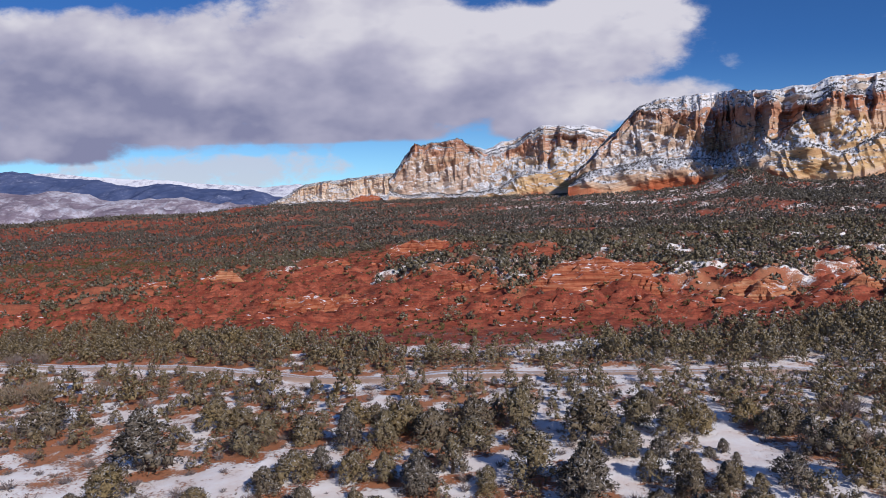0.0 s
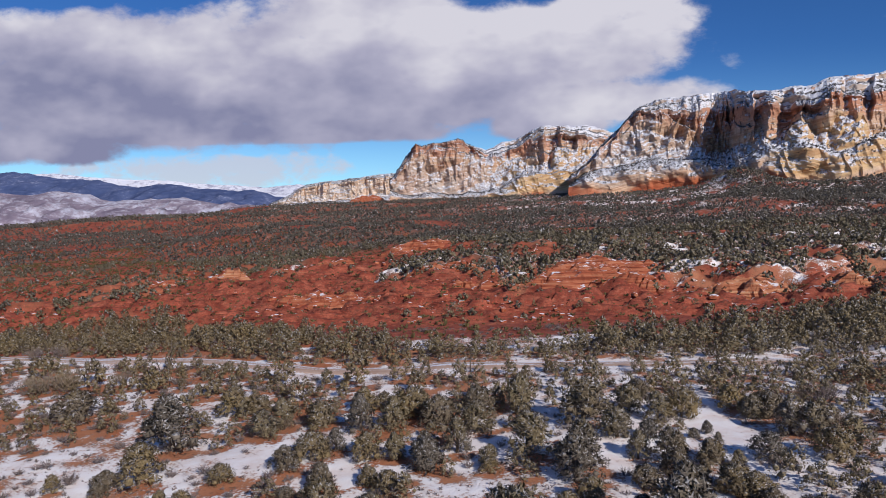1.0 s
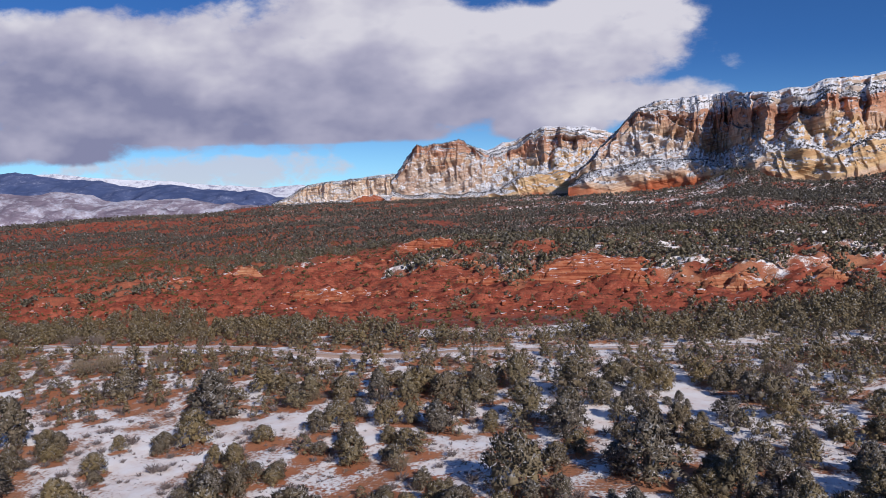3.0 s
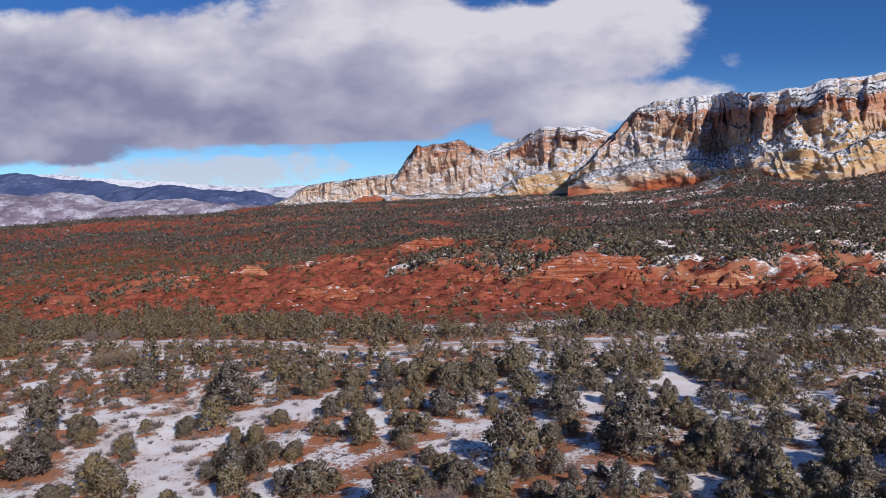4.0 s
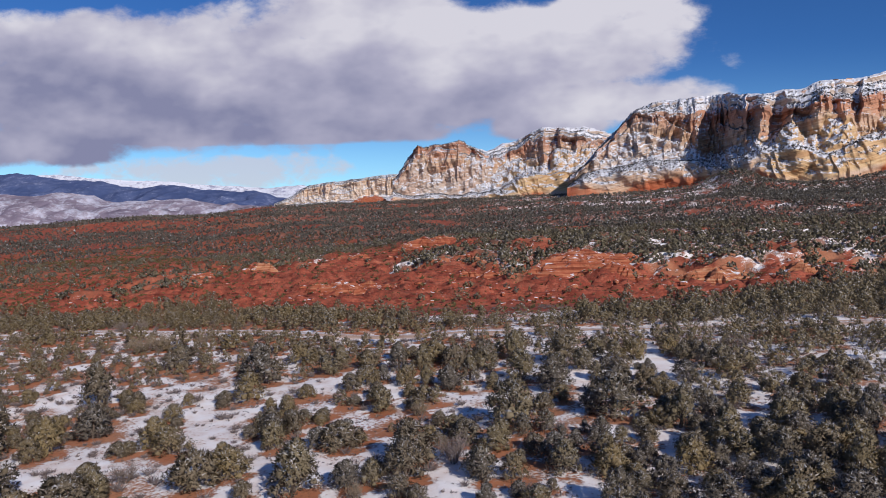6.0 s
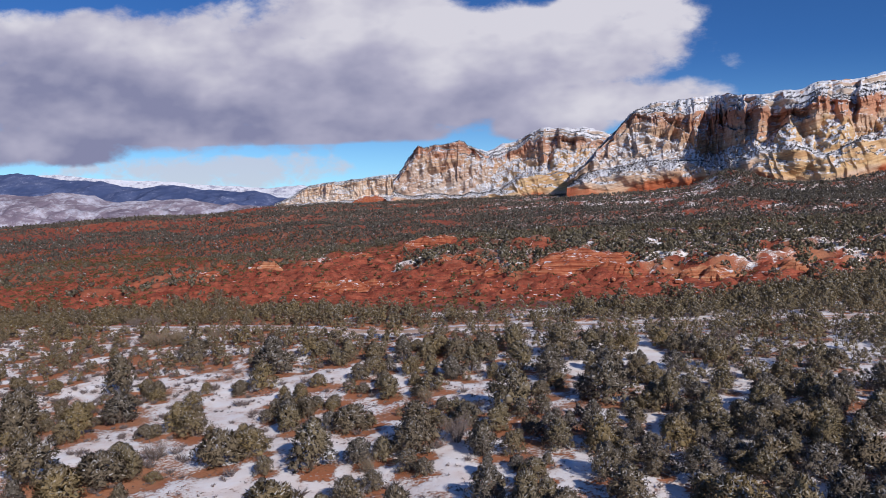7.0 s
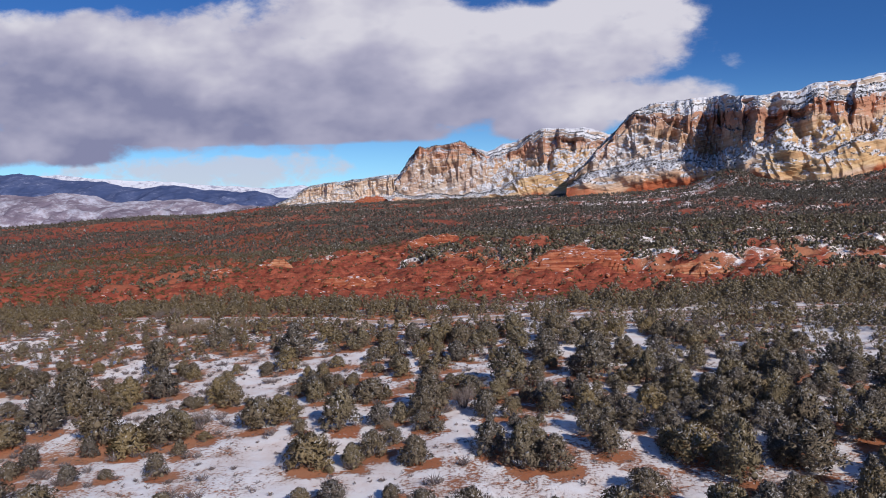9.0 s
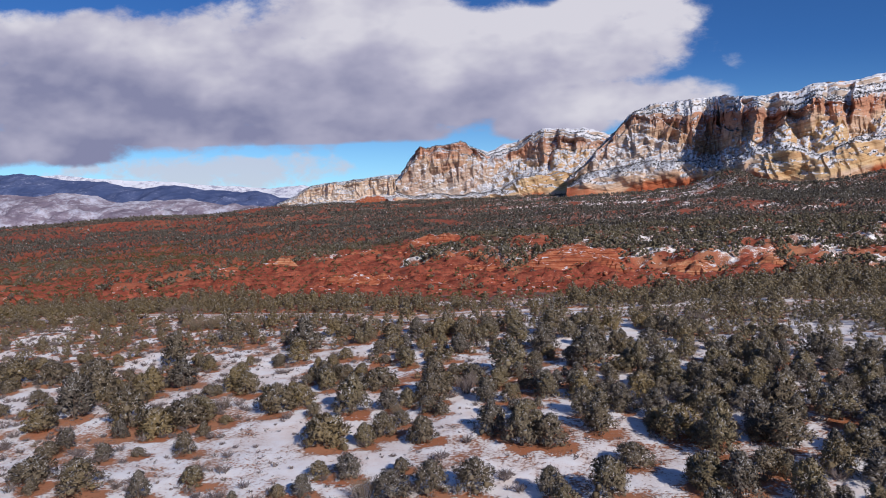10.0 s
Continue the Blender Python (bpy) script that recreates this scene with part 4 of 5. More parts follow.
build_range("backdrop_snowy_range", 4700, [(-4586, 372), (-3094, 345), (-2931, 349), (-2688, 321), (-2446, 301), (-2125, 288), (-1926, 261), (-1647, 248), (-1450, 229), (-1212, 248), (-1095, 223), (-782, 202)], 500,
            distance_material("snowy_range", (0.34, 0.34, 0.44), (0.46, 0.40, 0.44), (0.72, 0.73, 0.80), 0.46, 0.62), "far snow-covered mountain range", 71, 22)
# Haze and cloud shadow are painted into this range as dark blue base colour.
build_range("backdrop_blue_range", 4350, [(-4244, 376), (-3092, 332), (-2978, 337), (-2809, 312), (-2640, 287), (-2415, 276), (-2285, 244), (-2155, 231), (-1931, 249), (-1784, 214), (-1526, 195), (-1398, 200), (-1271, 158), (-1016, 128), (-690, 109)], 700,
            distance_material("hazed_forest_range", (0.062, 0.088, 0.190), (0.095, 0.122, 0.235), (0.30, 0.33, 0.47), 0.64, 0.82), "forested mountain range, dark blue with painted haze", 73, 45)
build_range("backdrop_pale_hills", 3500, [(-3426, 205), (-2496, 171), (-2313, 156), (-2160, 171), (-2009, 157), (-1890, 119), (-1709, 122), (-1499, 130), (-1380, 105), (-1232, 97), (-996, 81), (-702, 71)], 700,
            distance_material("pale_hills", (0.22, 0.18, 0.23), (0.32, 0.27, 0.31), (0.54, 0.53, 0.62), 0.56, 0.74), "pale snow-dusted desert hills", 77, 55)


# ---- trees ----
def tufts(r, c, out, length, width):
    """Thin twigs and blades at the places c that point along out: a triangle each."""
    k = len(c)
    d = unit(out + r.normal(0, 0.55, (k, 3)) + (0, 0, 0.2))
    side = unit(np.cross(d, r.normal(0, 1, (k, 3))))
    L = length * r.uniform(0.7, 1.3, (k, 1))
    W = width * r.uniform(0.7, 1.3, (k, 1))
    return np.stack([c - d * L * 0.45 - side * W * 0.5, c - d * L * 0.3 + side * W * 0.5, c + d * L * 0.6], 1).reshape(-1, 3)


def sprays(r, c, out, length, width):
    """Needle sprays at the places c on the skin of a crown, and the soft normals by which they catch the light."""
    k = len(c)
    d = unit(0.55 * out + r.normal(0, 0.6, (k, 3)) + (0, 0, 0.12))
    side = unit(np.cross(d, out + r.normal(0, 0.35, (k, 3))))
    L = length * r.uniform(0.6, 1.4, (k, 1))
    W = width * r.uniform(0.6, 1.4, (k, 1))
    a, b, e = c - d * L * 0.45 - side * W * 0.5, c - d * L * 0.4 + side * W * 0.5, c + d * L * 0.6
    turn = np.sum(np.cross(b - a, e - a) * out, -1, keepdims=True) < 0
    a, b = np.where(turn, b, a), np.where(turn, a, b)
    nrm = unit(out + r.normal(0, 0.30, (k, 3)))
    return np.stack([a, b, e], 1).reshape(-1, 3), np.repeat(nrm, 3, 0)


def crown_points(r, height, radius, shape, clumps, per):
    """Spray places and outward ways of an uneven crown made of clumps. shape 0: round, 1: pointed."""
    cc = []
    for i in range(clumps):
        t = ((i + r.uniform(0.1, 0.9)) / clumps) ** 0.85
        env = radius * ((1 - shape) * math.sqrt(max(0.08, 1 - (1.30 * t - 0.30) ** 2)) + shape * (1.05 - t) ** 0.75)
        a = i * 2.39996 + r.uniform(-0.5, 0.5)
        k = env * r.uniform(0.40, 0.88) * (0.3 if t > 0.93 else 1)
        cc.append((math.cos(a) * k, math.sin(a) * k, height * (0.07 + 0.80 * t), max(0.20 * radius, env * r.uniform(0.26, 0.48))))
    cc = np.array(cc)
    cs, outs = [], []
    for x, y, z, q in cc:
        d = unit(r.normal(0, 1, (per, 3)) + (x * 0.5 / radius, y * 0.5 / radius, 0.35))
        cs.append(np.array((x, y, z)) + d * q * r.uniform(0.72, 1.12, (per, 1)) * (1, 1, 0.85))
        outs.append(d)
    c, outs = np.concatenate(cs), np.concatenate(outs)
    k = radius / np.percentile(np.hypot(c[:, 0], c[:, 1]), 94)        # the crown fills its width
    c[:, :2] *= k
    cc[:, :2] *= k
    return c, outs, cc


CUBE_V = np.array([(x, y, z) for x in (-1, 1) for y in (-1, 1) for z in (-1, 1)], float)
CUBE_F = np.array([(0, 1, 3), (0, 3, 2), (4, 6, 7), (4, 7, 5), (0, 4, 5), (0, 5, 1), (2, 3, 7), (2, 7, 6), (0, 2, 6), (0, 6, 4), (1, 5, 7), (1, 7, 3)])
GEM_V = np.array([(1, 0, 0), (0, 1, 0), (-1, 0, 0), (0, -1, 0), (0, 0, 1), (0, 0, -1)], float)
GEM_F = np.array([(0, 1, 4), (1, 2, 4), (2, 3, 4), (3, 0, 4), (1, 0, 5), (2, 1, 5), (3, 2, 5), (0, 3, 5)])


def crown_arrays(r, height, radius, shape, clumps, per, length, width, core=0.42):
    """Places, faces and normals of a crown: sprays outside, dark lumps of inner twigs within."""
    c, out, cc = crown_points(r, height, radius, shape, clumps, per)
    c[:, 2] = np.maximum(c[:, 2], 0.10)
    v, nrm = sprays(r, c, unit(0.7 * out + 0.6 * unit((c - (0, 0, 0.40 * height)) / (radius, radius, 0.6 * height))), length, width)
    f = np.arange(len(v)).reshape(-1, 3)
    if core:
        for x, y, z, q in (cc if len(cc) < 20 else cc[::2] * (1, 1, 1, 1.2)):
            m = np.array(Euler(r.uniform(0, 3, 3)).to_matrix())
            g = (GEM_V * r.uniform(0.7, 1.1, (6, 1))) @ m.T
            f = np.concatenate([f, GEM_F + len(v)])
            v = np.concatenate([v, g * q * core + (x, y, z)])
            nrm = np.concatenate([nrm, unit(g)])
    return v, f, nrm


def tube(r, p, q, r0, r1, sides=6, steps=3, bend=0.1):
    ps = np.linspace(0, 1, steps + 1)
    p, q = np.array(p, float), np.array(q, float)
    mid = np.array(p) * (1 - ps[:, None]) + np.array(q) * ps[:, None] + (np.sin(ps * np.pi)[:, None] * r.normal(0, bend, 3)[None, :])
    d = unit(q - p)
    s = unit(np.cross(d, (0.3, 0.9, 0.2)))
    w = np.cross(d, s)
    a = np.arange(sides) * 2 * np.pi / sides
    ring = np.cos(a)[:, None] * s + np.sin(a)[:, None] * w
    rad = r0 + (r1 - r0) * ps
    v = (mid[:, None, :] + ring[None] * rad[:, None, None]).reshape(-1, 3)
    f = [(i * sides + j, i * sides + (j + 1) % sides, (i + 1) * sides + (j + 1) % sides, (i + 1) * sides + j) for i in range(steps) for j in range(sides)]
    return v, np.array(f)


def joined(parts):
    vs, fs, k = [], [], 0
    for v, f, *_ in parts:
        vs.append(v)
        fs.append(f + k)
        k += len(v)
    return np.concatenate(vs), np.concatenate(fs)


def trunk_arrays(r, height, radius, limbs=5):
    top = (r.normal(0, 0.1), r.normal(0, 0.1), height * 0.72)
    parts = [tube(r, (0, 0, -0.3), top, 0.05 * height, 0.012 * height, 7, 4, 0.08)]
    for i in range(limbs):
        a = i * 2.4 + r.uniform(0, 1)
        z = height * r.uniform(0.08, 0.5)
        k = radius * r.uniform(0.5, 0.8)
        parts.append(tube(r, (0, 0, z), (math.cos(a) * k, math.sin(a) * k, z + height * r.uniform(0.15, 0.35)), 0.022 * height, 0.006 * height, 5, 2, 0.1))
    return joined(parts)


def make_tree(kind, height, radius, shape, leaves, seed, label):
    r = np.random.default_rng(seed)
    root = tagged(new(kind), label, "tree")
    v, f = trunk_arrays(r, height, radius)
    trunk = new("trunk", mesh_of("trunk", v, f, BARK, True))
    v, f, nrm = crown_arrays(r, height, radius, shape, 38, 66, 0.265, 0.106, 0.50)
    crown = new("crown", mesh_of("crown", v, f, leaves, True, nrm))
    trunk.parent = crown.parent = root
    return root


PINYON_LABEL = "grey-green pinyon pine lightly dusted with snow"
JUNIPER_LABEL = "bushy olive-green juniper standing on red soil"
# height, radius, pointedness
PINYON_SHAPES = [(3.7, 1.7, 0.25), (3.4, 1.7, 0.1), (4.3, 1.7, 0.55), (3.1, 1.4, 0.2), (3.6, 1.9, 0.1), (4.3, 1.5, 0.7), (3.7, 1.5, 0.4)]
JUNIPER_SHAPES = [(3.0, 1.8, 0.05), (2.6, 1.6, 0.0), (3.5, 2.0, 0.15), (2.9, 2.0, 0.0), (3.4, 1.5, 0.5), (2.3, 1.3, 0.1), (3.7, 1.9, 0.3)]
PINYONS = [make_tree("pinyon_tree", h, q, a, PINYON, 100 + i, PINYON_LABEL) for i, (h, q, a) in enumerate(PINYON_SHAPES)]
JUNIPERS = [make_tree("juniper_tree", h, q, a, JUNIPER, 200 + i, JUNIPER_LABEL) for i, (h, q, a) in enumerate(JUNIPER_SHAPES)]


def plant(x, y, size, turn):
    return Matrix.LocRotScale((x, y, float(land(x, y)) - 0.05), Euler((float(rng.normal(0, 0.05)), float(rng.normal(0, 0.05)), turn)),
                              (size * float(rng.uniform(0.85, 1.15)), size * float(rng.uniform(0.85, 1.15)), size * float(rng.uniform(0.80, 1.10))))


def plant_things():
    order = np.argsort(NEAR[1] - 30.0 * (np.arange(len(NEAR[0])) < 150))
    used = {"pinyon_tree": 0, "juniper_tree": 0}
    rest = []
    seeds = PINYONS + JUNIPERS
    for i in order:
        x, y = float(NEAR[0][i]), float(NEAR[1][i])
        juniper = rng.random() < 0.5 - 0.009 * x
        kind = "juniper_tree" if juniper else "pinyon_tree"
        width = float(NEAR[2][i])
        if used[kind] >= 300 or abs(x) > 0.68 * (y + 48) + 10:
            rest.append((x, y, width * 0.25, juniper))
            continue
        pick = int(rng.integers(7))
        src = (JUNIPERS if juniper else PINYONS)[pick]
        size = width / ((2.02 - 0.16 * float(smooth(30, 60, y))) * (JUNIPER_SHAPES if juniper else PINYON_SHAPES)[pick][1])
        m = plant(x, y, size, float(rng.uniform(0, 6.28)))
        if src in seeds:
            seeds.remove(src)
            src.matrix_basis = m
            src["group"] = "trees by the road"
        else:
            src = copy_thing(src, Matrix.LocRotScale(m.translation, m.to_quaternion(), None))
            src.matrix_basis = m
        if width < 1.4:
            src["label"] = "small young " + ("juniper bush on thin snow" if juniper else "grey-green pinyon pine on thin snow")
        elif width > 3.2:
            src["label"] = "broad " + ("olive-green juniper with dense low branches" if juniper else "grey-green pinyon pine with frosted branch tips")
        used[kind] += 1
    return rest


REST = plant_things()


def stuff(name, arrays, material_, label, category):
    v, f = joined(arrays)
    soft = np.concatenate([a[2] for a in arrays]) if len(arrays[0]) > 2 else None
    return tagged(new(name, mesh_of(name, v, f, material_, soft is not None, soft)), label, category, kind="stuff")


def wood(items, clumps, per, length, width, core=0.5, pool=24, tall=(3.2, 4.8), stretch=1.0, plump=1.0):
    """Crowns standing at x, y, size: each one of a pool of uneven shapes, turned and scaled."""
    r = np.random.default_rng(len(items))
    shapes = [crown_arrays(r, h, h * plump * r.uniform(0.38, 0.52), r.uniform(0, 0.5), clumps, per, length, width, core) for h in r.uniform(*tall, pool)]
    out = []
    for x, y, size in items:
        v, f, nrm = shapes[int(r.integers(pool))]
        a = r.uniform(0, 6.28)
        ca, sa = math.cos(a), math.sin(a)
        turn = np.array(((ca, sa, 0), (-sa, ca, 0), (0, 0, 1)))
        out.append((v @ turn * size * (1, 1, r.uniform(0.9, 1.2) * stretch) + (x, y, 0), f, nrm @ turn, x, y))
    z = land(np.array([o[3] for o in out]), np.array([o[4] for o in out]))
    return [(o[0] + (0, 0, h - 0.1), o[1], o[2]) for o, h in zip(out, z)]


stuff("pinyon_wood", wood([(x, y, s) for x, y, s, j in REST if not j], 14, 27, 0.33, 0.17, 0.58, stretch=0.98), PINYON, "grey-green pinyon pines dusted with snow", "trees")
stuff("juniper_wood", wood([(x, y, s) for x, y, s, j in REST if j], 14, 27, 0.33, 0.17, 0.58, tall=(2.6, 3.6), stretch=1.0), JUNIPER, "olive-green junipers", "trees")
fx, fy = FAR
fs = rng.uniform(0.6, 1.1, len(fx)) * (1 - 0.35 * bareness(fx, fy)) * (1 + 0.25 * smooth(400, 800, fy)) * (1 - 0.22 * smooth(-0.12, -0.3, fx / fy) * smooth(380, 300, fy))
for lo, hi, clumps, per, ln, wd in ((120, 300, 7, 9, 0.72, 0.60), (300, 560, 3, 7, 0.95, 0.9), (560, 1300, 2, 4, 1.3, 1.3)):
    k = (fy >= lo) & (fy < hi)
    stuff("hillside_wood", wood(list(zip(fx[k], fy[k], fs[k])), clumps, per, ln, wd, 0.85, tall=(2.4, 3.4), plump=1.42), WOODS, "dense pinyon and juniper woodland on the slope", "woodland")


# ---- scrub on the mesas ----
def mesa_scrub():
    r = np.random.default_rng(5)
    out = []
    pool = [crown_arrays(r, 3.0, 1.5, 0.2, 3, 3, 1.8, 1.4, 0.0) for _ in range(12)]
    for P, nz, size, lev in SCRUB:
        want = size * smooth(0.40, 0.70, nz) * (lev > 0.3) * (lev < 3.8) * np.where((lev > 1) & (lev < 2.1), 0.100, 0.17)
        pick = np.nonzero(r.random(len(P)) < want)[0]
        for i in r.permutation(pick)[:24000]:
            v, f, nrm = pool[int(r.integers(12))]
            a, k = r.uniform(0, 6.28), r.uniform(0.26, 0.70)
            ca, sa = math.cos(a) * k, math.sin(a) * k
            out.append((np.stack([v[:, 0] * ca - v[:, 1] * sa, v[:, 0] * sa + v[:, 1] * ca, v[:, 2] * k - 0.4], -1) + P[i], f, nrm))
    stuff("mesa_scrub", out, LEDGE_SCRUB, "dark scrub and small pines on snowy ledges", "scrub")


mesa_scrub()


# ---- dirt road ----
def build_road():
    x = np.arange(-170, 170, 0.6)
    t = np.linspace(-1, 1, 15)
    T, X = np.meshgrid(t, x, indexing="ij")
    Y = road_y(X) + T * (2.0 + 0.3 * fbm(X / 9, T, 2, 81))
    rut = 0.05 * np.exp(-((np.abs(T) - 0.42) / 0.14) ** 2)
    Z = land(X, Y) + 0.05 + 0.10 * (1 - T * T) - rut - 0.12 * (np.abs(T) > 0.98)
    me = mesh_of("road", np.stack([X, Y, Z], -1).reshape(-1, 3), grid_faces(len(t), len(x)), ROAD, True)
    attribute(me, "snow", 0.60 - 0.34 * np.exp(-((np.abs(T) - 0.42) / 0.25) ** 2) - 0.16 * (T < 0) + 0.2 * fbm(X / 14, T * 2, 3, 83))
    tagged(new("road", me), "rutted red dirt road with snow along its verges", "road", kind="structure")


def road_material():
    m, n = material("rutted_dirt")
    p = place(n)
    mid, fine = n.noise(p, 0.6, 5), n.noise(p, 5.0, 5, 0.65)
    soil = n.mix(n.step(mid, 0.35, 0.65), (0.46, 0.30, 0.22), (0.54, 0.38, 0.29))
    soil = n.mix(n.step(fine, 0.5, 0.7, 0.0, 0.4), soil, (0.34, 0.19, 0.12))
    lies = n.step(n.math("ADD", n.attr("snow"), n.math("MULTIPLY", n.math("SUBTRACT", fine, 0.5), 1.3)), 0.40, 0.60)
    finish(n, n.mix(lies, soil, (0.78, 0.79, 0.84)), 0.9, n.math("ADD", fine, lies), 0.5, 0.08)
    return m


ROAD = road_material()
build_road()


# ---- low brush, tufts and stones ----
def brush_arrays(r, radius, stems, thick):
    a, k = r.uniform(0, 6.28, stems), r.uniform(0.1, 1, stems) ** 0.6
    d = unit(np.stack([np.cos(a) * k, np.sin(a) * k, r.uniform(0.5, 1.0, stems)], -1))
    c = d * radius * r.uniform(0.35, 0.75, (stems, 1))
    return tufts(r, c, d * 1.6, radius * 0.7, thick), np.arange(stems * 3).reshape(-1, 3)


def low_brush(name, x, y, radius, stems, thick, material_, label, category, seed):
    r = np.random.default_rng(seed)
    pool = [brush_arrays(r, 1.0, stems, thick) for _ in range(10)]
    z = land(x, y)
    out = []
    for a, b, h, k in zip(x, y, z, radius):
        v, f = pool[int(r.integers(10))]
        t = r.uniform(0, 6.28)
        ca, sa = math.cos(t) * k, math.sin(t) * k
        out.append((np.stack([v[:, 0] * ca - v[:, 1] * sa + a, v[:, 0] * sa + v[:, 1] * ca + b, v[:, 2] * k * 0.8 + h - 0.02], -1), f))
    stuff(name, out, material_, label, category)


def spread(x0, x1, y0, y1, count, seed, test):
    r = np.random.default_rng(seed)
    x, y = r.uniform(x0, x1, count), r.uniform(y0, y1, count)
    keep = test(x, y, r)
    return x[keep], y[keep], r


def off_road(x, y):
    return np.abs(y - road_y(x)) > 2.6


x, y, r = spread(-90, 90, -15, 118, 15000, 31, lambda x, y, r: off_road(x, y) & (np.abs(x) < 0.72 * (y + 50)) & (fbm(x / 6, y / 6, 2, 91) > -0.05))
low_brush("sage_tufts", x, y, r.uniform(0.12, 0.30, len(x)) * r.uniform(0.8, 2.0, len(x)), 10, 0.25, BRUSH, "small grey sage and dry grass tufts in the snow", "sagebrush", 32)
x, y, r = spread(-110, 90, -10, 122, 9000, 33, lambda x, y, r: off_road(x, y) & (np.abs(x) < 0.72 * (y + 50)) & (r.random(len(x)) < 0.16 + 0.45 * smooth(-5, -45, x)))
low_brush("bare_brush", x, y, r.uniform(0.35, 1.1, len(x)), 60, 0.08, BRUSH, "leafless grey-brown oak brush", "brush", 34)
x, y, r = spread(-290, 130, 100, 400, 60000, 35, lambda x, y, r: (bareness(x, y) > 0.2) & (r.random(len(x)) < 0.35 + 0.65 * smooth(-30, -110, x)))
low_brush("slope_shrubs", x, y, r.uniform(0.35, 1.15, len(x)) * r.uniform(0.5, 1.25, len(x)), 7, 0.6, SHRUB, "low dark shrubs dotted over the red slope", "shrubs", 36)


def stone_arrays(r):
    v = unit(CUBE_V + r.normal(0, 0.25, (8, 3))) * r.uniform(0.75, 1.1, (8, 1)) * (1, 0.8, 0.6)
    return v, CUBE_F


def red_stones():
    x, y, r = spread(-120, 110, 126, 240, 5000, 37, lambda x, y, r: (bareness(x, y) > 0.3) & (fbm(x / 14, y / 8, 2, 95) > 0.1))
    pool = [stone_arrays(r) for _ in range(12)]
    out = []
    for a, b, h in zip(x, y, land(x, y)):
        v, f = pool[int(r.integers(12))]
        k, t = r.uniform(0.2, 0.5) * r.uniform(0.6, 2.2), r.uniform(0, 6.28)
        out.append((np.stack([(v[:, 0] * math.cos(t) - v[:, 1] * math.sin(t)) * k + a, (v[:, 0] * math.sin(t) + v[:, 1] * math.cos(t)) * k + b, v[:, 2] * k + h], -1), f))
    stuff("red_stones", out, STONE, "broken blocks of red sandstone on the slope", "stones")


red_stones()


# ---- slickrock outcrops and boulders on the red slope ----
def outcrop_material(name, dark, mid, pale):
    m, n = material(name)
    p = place(n)
    lay = n.noise(n.scaled(p, 0.10, 0.10, 2.4), 1.0, 6, 0.65, 0.4)
    spot = n.noise(p, 0.5, 6, 0.65)
    c = n.mix(n.step(lay, 0.38, 0.55), pale, mid)
    c = n.mix(n.step(lay, 0.55, 0.62, 0.0, 0.85), c, dark)
    c = n.mix(n.step(spot, 0.55, 0.7, 0.0, 0.5), c, dark)
    lie = n.math("ADD", up_ness(n), n.math("MULTIPLY", n.math("SUBTRACT", n.noise(p, 0.35, 6, 0.65), 0.5), 1.3))
    c = n.mix(n.step(lie, 0.86, 1.0), c, (0.80, 0.78, 0.80))
    finish(n, c, 0.9, n.math("ADD", lay, n.math("MULTIPLY", spot, 0.5)), 0.8, 0.5, 0.15)
    return m


RED_OUTCROP = outcrop_material("layered_red_slickrock", (0.15, 0.036, 0.020), (0.34, 0.092, 0.046), (0.46, 0.18, 0.095))
TAN_OUTCROP = outcrop_material("tan_slickrock", (0.20, 0.065, 0.035), (0.42, 0.15, 0.075), (0.52, 0.27, 0.15))


def make_outcrop(x, y, rx, ry, h, turn, seed, material_, label):
    """A rounded bed of rock in ledges, steeper on its near side."""
    q, a = np.linspace(0, 1, 36), np.linspace(0, 2 * np.pi, 100)
    Q, A = np.meshgrid(q, a, indexing="ij")
    edge = 1 + 0.22 * fbm(np.cos(A) * 1.7, np.sin(A) * 1.7, 3, seed)
    lx, ly = Q * np.cos(A) * rx * edge, Q * np.sin(A) * ry * edge
    ca, sa = math.cos(turn), math.sin(turn)
    X, Y = x + lx * ca - ly * sa, y + lx * sa + ly * ca
    rise = np.maximum(0, 1 - Q ** 2.4) ** 0.75 + 0.18 * fbm(X / 5, Y / 3, 3, seed + 3) * (1 - Q)
    steps = rise * 6 + 0.5 * fbm(X / 9, Y / 9, 2, seed + 5)
    rise = 0.45 * rise + 0.55 * (np.floor(steps) + smooth(0.15, 0.55, steps % 1.0)) / 6
    rise = rise * (0.75 + 0.25 * np.clip(1 - ly / ry, 0, 1.4))
    Z = land(X, Y) - 0.5 * Q ** 3 - 0.05 + 0.72 * h * np.maximum(rise, 0) * (1 - Q ** 6) + 0.15 * fbm(X / 1.5, Y / 1.5, 3, seed + 7)
    v = np.stack([X, Y, Z], -1).reshape(-1, 3)
    tagged(new("rock_outcrop", mesh_of("rock_outcrop", v, grid_faces(36, 100), material_, False)), label, "rock", "rock outcrops on the slope")


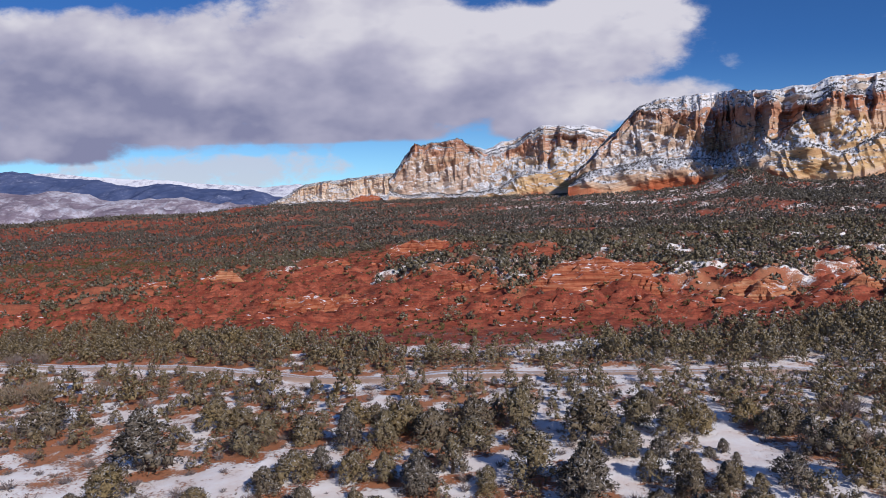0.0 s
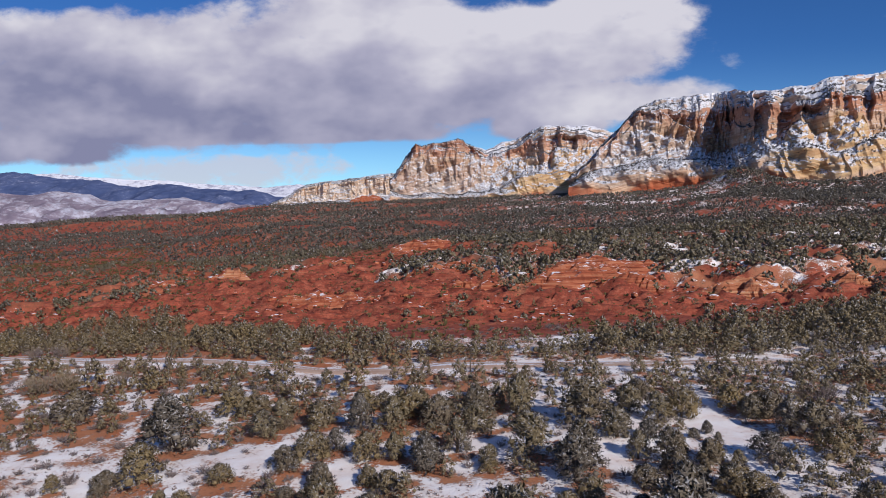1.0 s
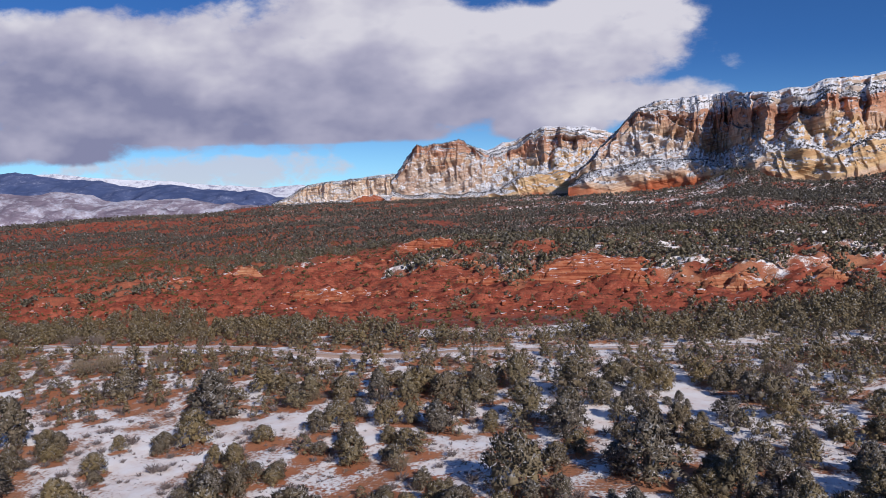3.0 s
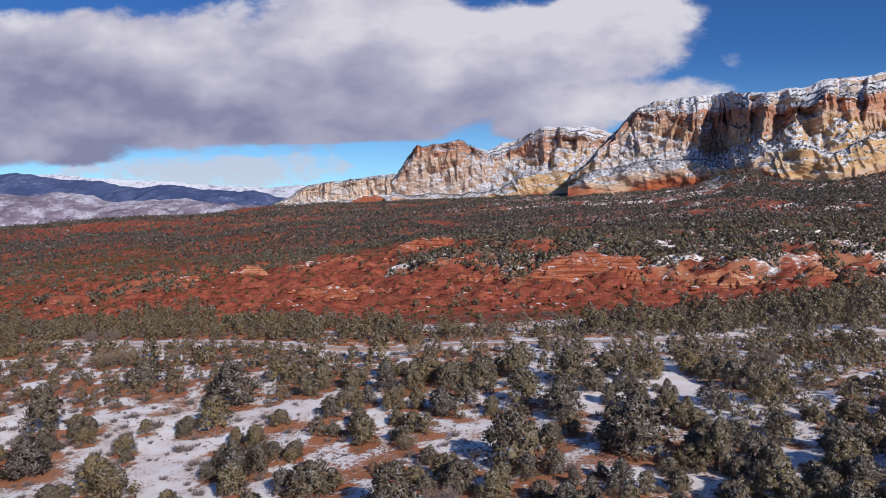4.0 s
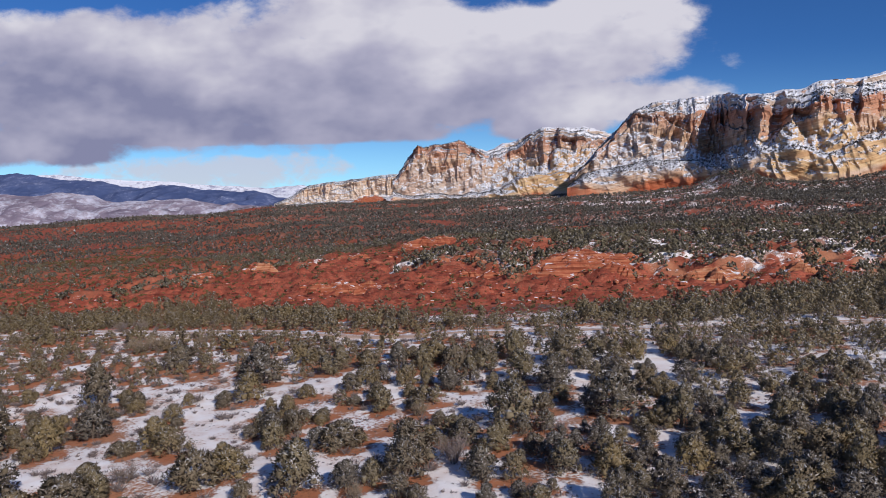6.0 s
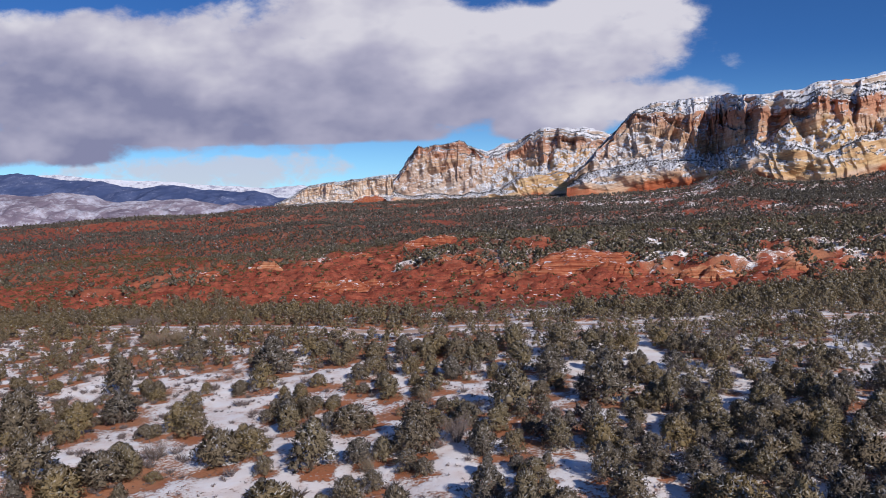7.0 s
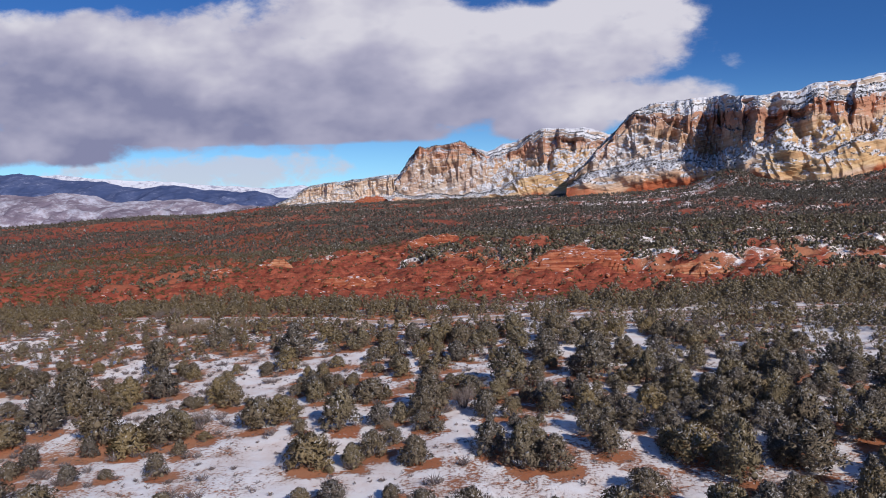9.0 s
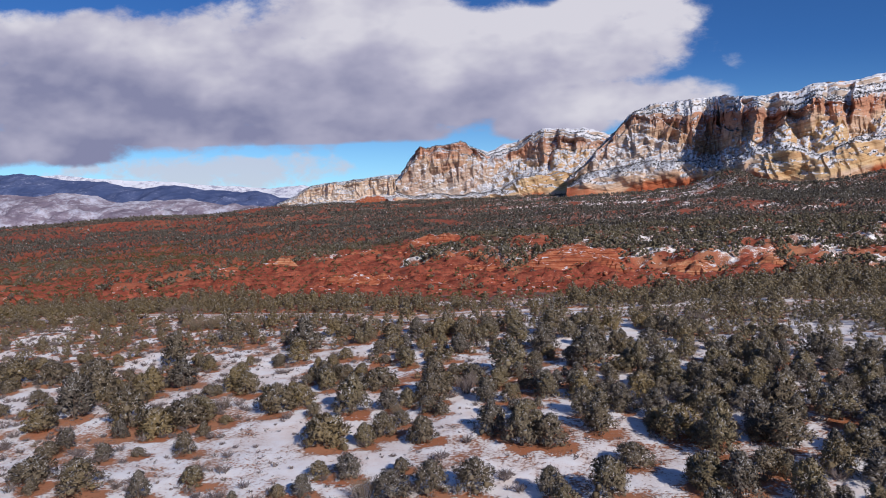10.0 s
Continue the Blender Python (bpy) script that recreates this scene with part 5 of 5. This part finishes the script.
RED_LABEL, TAN_LABEL = "layered red slickrock outcrop with snow on its ledges", "orange slickrock outcrop streaked with snow"
for i, (x, y, rx, ry, h, turn, red) in enumerate([(27, 158, 17, 9, 4.6, 0.15, 1), (59, 144, 10, 5, 3.4, 0.1, 0), (77, 140, 6, 3.5, 2.6, 0.2, 0), (-20, 226, 16, 8, 3.6, 0.3, 1),
                                                  (-41, 200, 7, 4, 3.0, 0.2, 1), (-65, 182, 8, 4, 2.6, 0.1, 0), (38, 148, 6, 3, 2.2, -0.2, 1), (3, 156, 9, 5, 2.2, 0.1, 1),
                                                  (-8, 180, 10, 5, 2.2, 0.25, 1), (-90, 190, 9, 5, 2.0, 0.1, 1), (-30, 150, 12, 5, 1.8, 0.0, 1), (-258, 1640, 58, 22, 36, 0.05, 1)]):
    make_outcrop(x, y, rx, ry, h, turn, 500 + 20 * i, RED_OUTCROP if red else TAN_OUTCROP, RED_LABEL if red else TAN_LABEL)


def make_boulder(x, y, size, seed):
    r = np.random.default_rng(seed)
    bm = bmesh.new()
    bmesh.ops.create_icosphere(bm, subdivisions=3, radius=1.0)
    off = r.uniform(0, 50, 3)
    for vert in bm.verts:
        k = 1 + 0.35 * noise.noise(Vector(vert.co * 1.1) + Vector(off)) + 0.12 * noise.noise(Vector(vert.co * 3.0) + Vector(off))
        vert.co = Vector((vert.co.x * 1.25, vert.co.y * 0.95, max(vert.co.z, -0.45) * 0.72)) * k
    me = bpy.data.meshes.new("boulder")
    bm.to_mesh(me)
    bm.free()
    me.materials.append(TAN_OUTCROP if seed % 3 else RED_OUTCROP)
    ob = tagged(new("boulder", me), "weathered sandstone boulder with snow on top", "boulder", "boulders on the red slope")
    ob.matrix_basis = Matrix.LocRotScale((x, y, float(land(x, y)) + 0.2 * size), Euler((0, 0, float(r.uniform(0, 6)))), (size, size, size))


for i, (x, y, size) in enumerate([(-47, 196, 1.3), (-45, 199, 1.0), (-70, 178, 1.2), (-67, 177, 0.9), (-63, 177, 1.1), (-60, 180, 0.8), (10, 137, 0.9), (24, 140, 0.8),
                                  (50, 140, 1.0), (-8, 158, 0.8), (-84, 172, 0.9), (-81, 171, 0.7), (-52, 186, 0.8), (0, 170, 1.0), (34, 140, 0.7), (-25, 146, 0.8)]):
    make_boulder(x, y, size, 700 + i)


# ---- dead trees by the road ----
def make_snag(x, y, height, lean, seed):
    r = np.random.default_rng(seed)
    root = tagged(new("dead_tree"), "bare grey dead tree beside the dirt road", "dead tree")
    root.matrix_basis = Matrix.LocRotScale((x, y, float(land(x, y))), Euler((lean, 0.03, 0)), None)
    v, f = tube(r, (0, 0, -0.2), (0.05, 0, height), 0.10, 0.03, 7, 5, 0.05)
    new("trunk", mesh_of("trunk", v, f, BARK, True)).parent = root
    for i in range(5):
        a, z = i * 2.2 + r.uniform(0, 0.6), height * r.uniform(0.35, 0.9)
        k = height * r.uniform(0.12, 0.28)
        v, f = tube(r, (0, 0, z), (math.cos(a) * k, math.sin(a) * k, z + k * r.uniform(0.1, 0.8)), 0.035, 0.012, 5, 3, 0.05)
        new("branch", mesh_of("branch", v, f, BARK, True)).parent = root


make_snag(-42.1, 90.6, 4.0, 0.02, 801)
make_snag(0.3, 81.0, 2.4, -0.03, 802)
make_snag(-43.6, 90.2, 2.2, 0.6, 803)


# ---- leafless oak brush ----
def make_bare_shrub(seed):
    r = np.random.default_rng(seed)
    root = tagged(new("oak_shrub"), "leafless grey-brown scrub oak with a tangle of twigs", "shrub", "leafless shrubs among the trees")
    stems, tips = [], []
    for i in range(9):
        a, k = i * 2.4 + r.uniform(0, 0.7), r.uniform(0.35, 0.85)
        top = (math.cos(a) * k, math.sin(a) * k, r.uniform(0.7, 1.15))
        stems.append(tube(r, (math.cos(a) * 0.1, math.sin(a) * 0.1, -0.1), top, 0.035, 0.012, 5, 4, 0.06))
        tips.append(top)
    v, f = joined(stems)
    new("stems", mesh_of("stems", v, f, BARK, True)).parent = root
    tips = np.array(tips)
    c = tips[r.integers(0, 9, 900)] * r.uniform(0.45, 1.1, (900, 1)) + r.normal(0, 0.20, (900, 3))
    c[:, 2] = np.abs(c[:, 2]) + 0.05
    v = tufts(r, c, unit(c + (0, 0, 0.3)), 0.26, 0.028)
    new("twig_crown", mesh_of("twig_crown", v, np.arange(2700).reshape(-1, 3), BRUSH)).parent = root
    return root


SHRUBS = [(-1.6, 23.9, 3.3), (4.3, -1.1, 1.7), (-8.2, -0.8, 2.4), (-27.7, 24.0, 2.4), (-8.5, 18.8, 1.9), (-5.3, 39.2, 2.1), (-1.9, 25.6, 2.5), (-17.5, 60.1, 2.3), (-49.8, 77.8, 4.6), (-52.3, 77.0, 3.9), (-44.8, 82.3, 2.8), (34.5, 62.9, 3.3), (32.0, 55.5, 2.5), (-63.2, 99.2, 3.2), (-66.7, 97.6, 3.2), (-20.7, 72.5, 2.3), (33.1, 64.0, 2.3)]
shrubs = [make_bare_shrub(900 + i) for i in range(4)]
for i, (x, y, w) in enumerate(SHRUBS):
    m = Matrix.LocRotScale((x, y, float(land(x, y))), Euler((0, 0, i * 1.7)), (w * 0.5, w * 0.5, w * 0.46))
    ob = shrubs[i] if i < 4 else copy_thing(shrubs[i % 4], Matrix.Translation((x, y, 0)))
    ob.matrix_basis = m
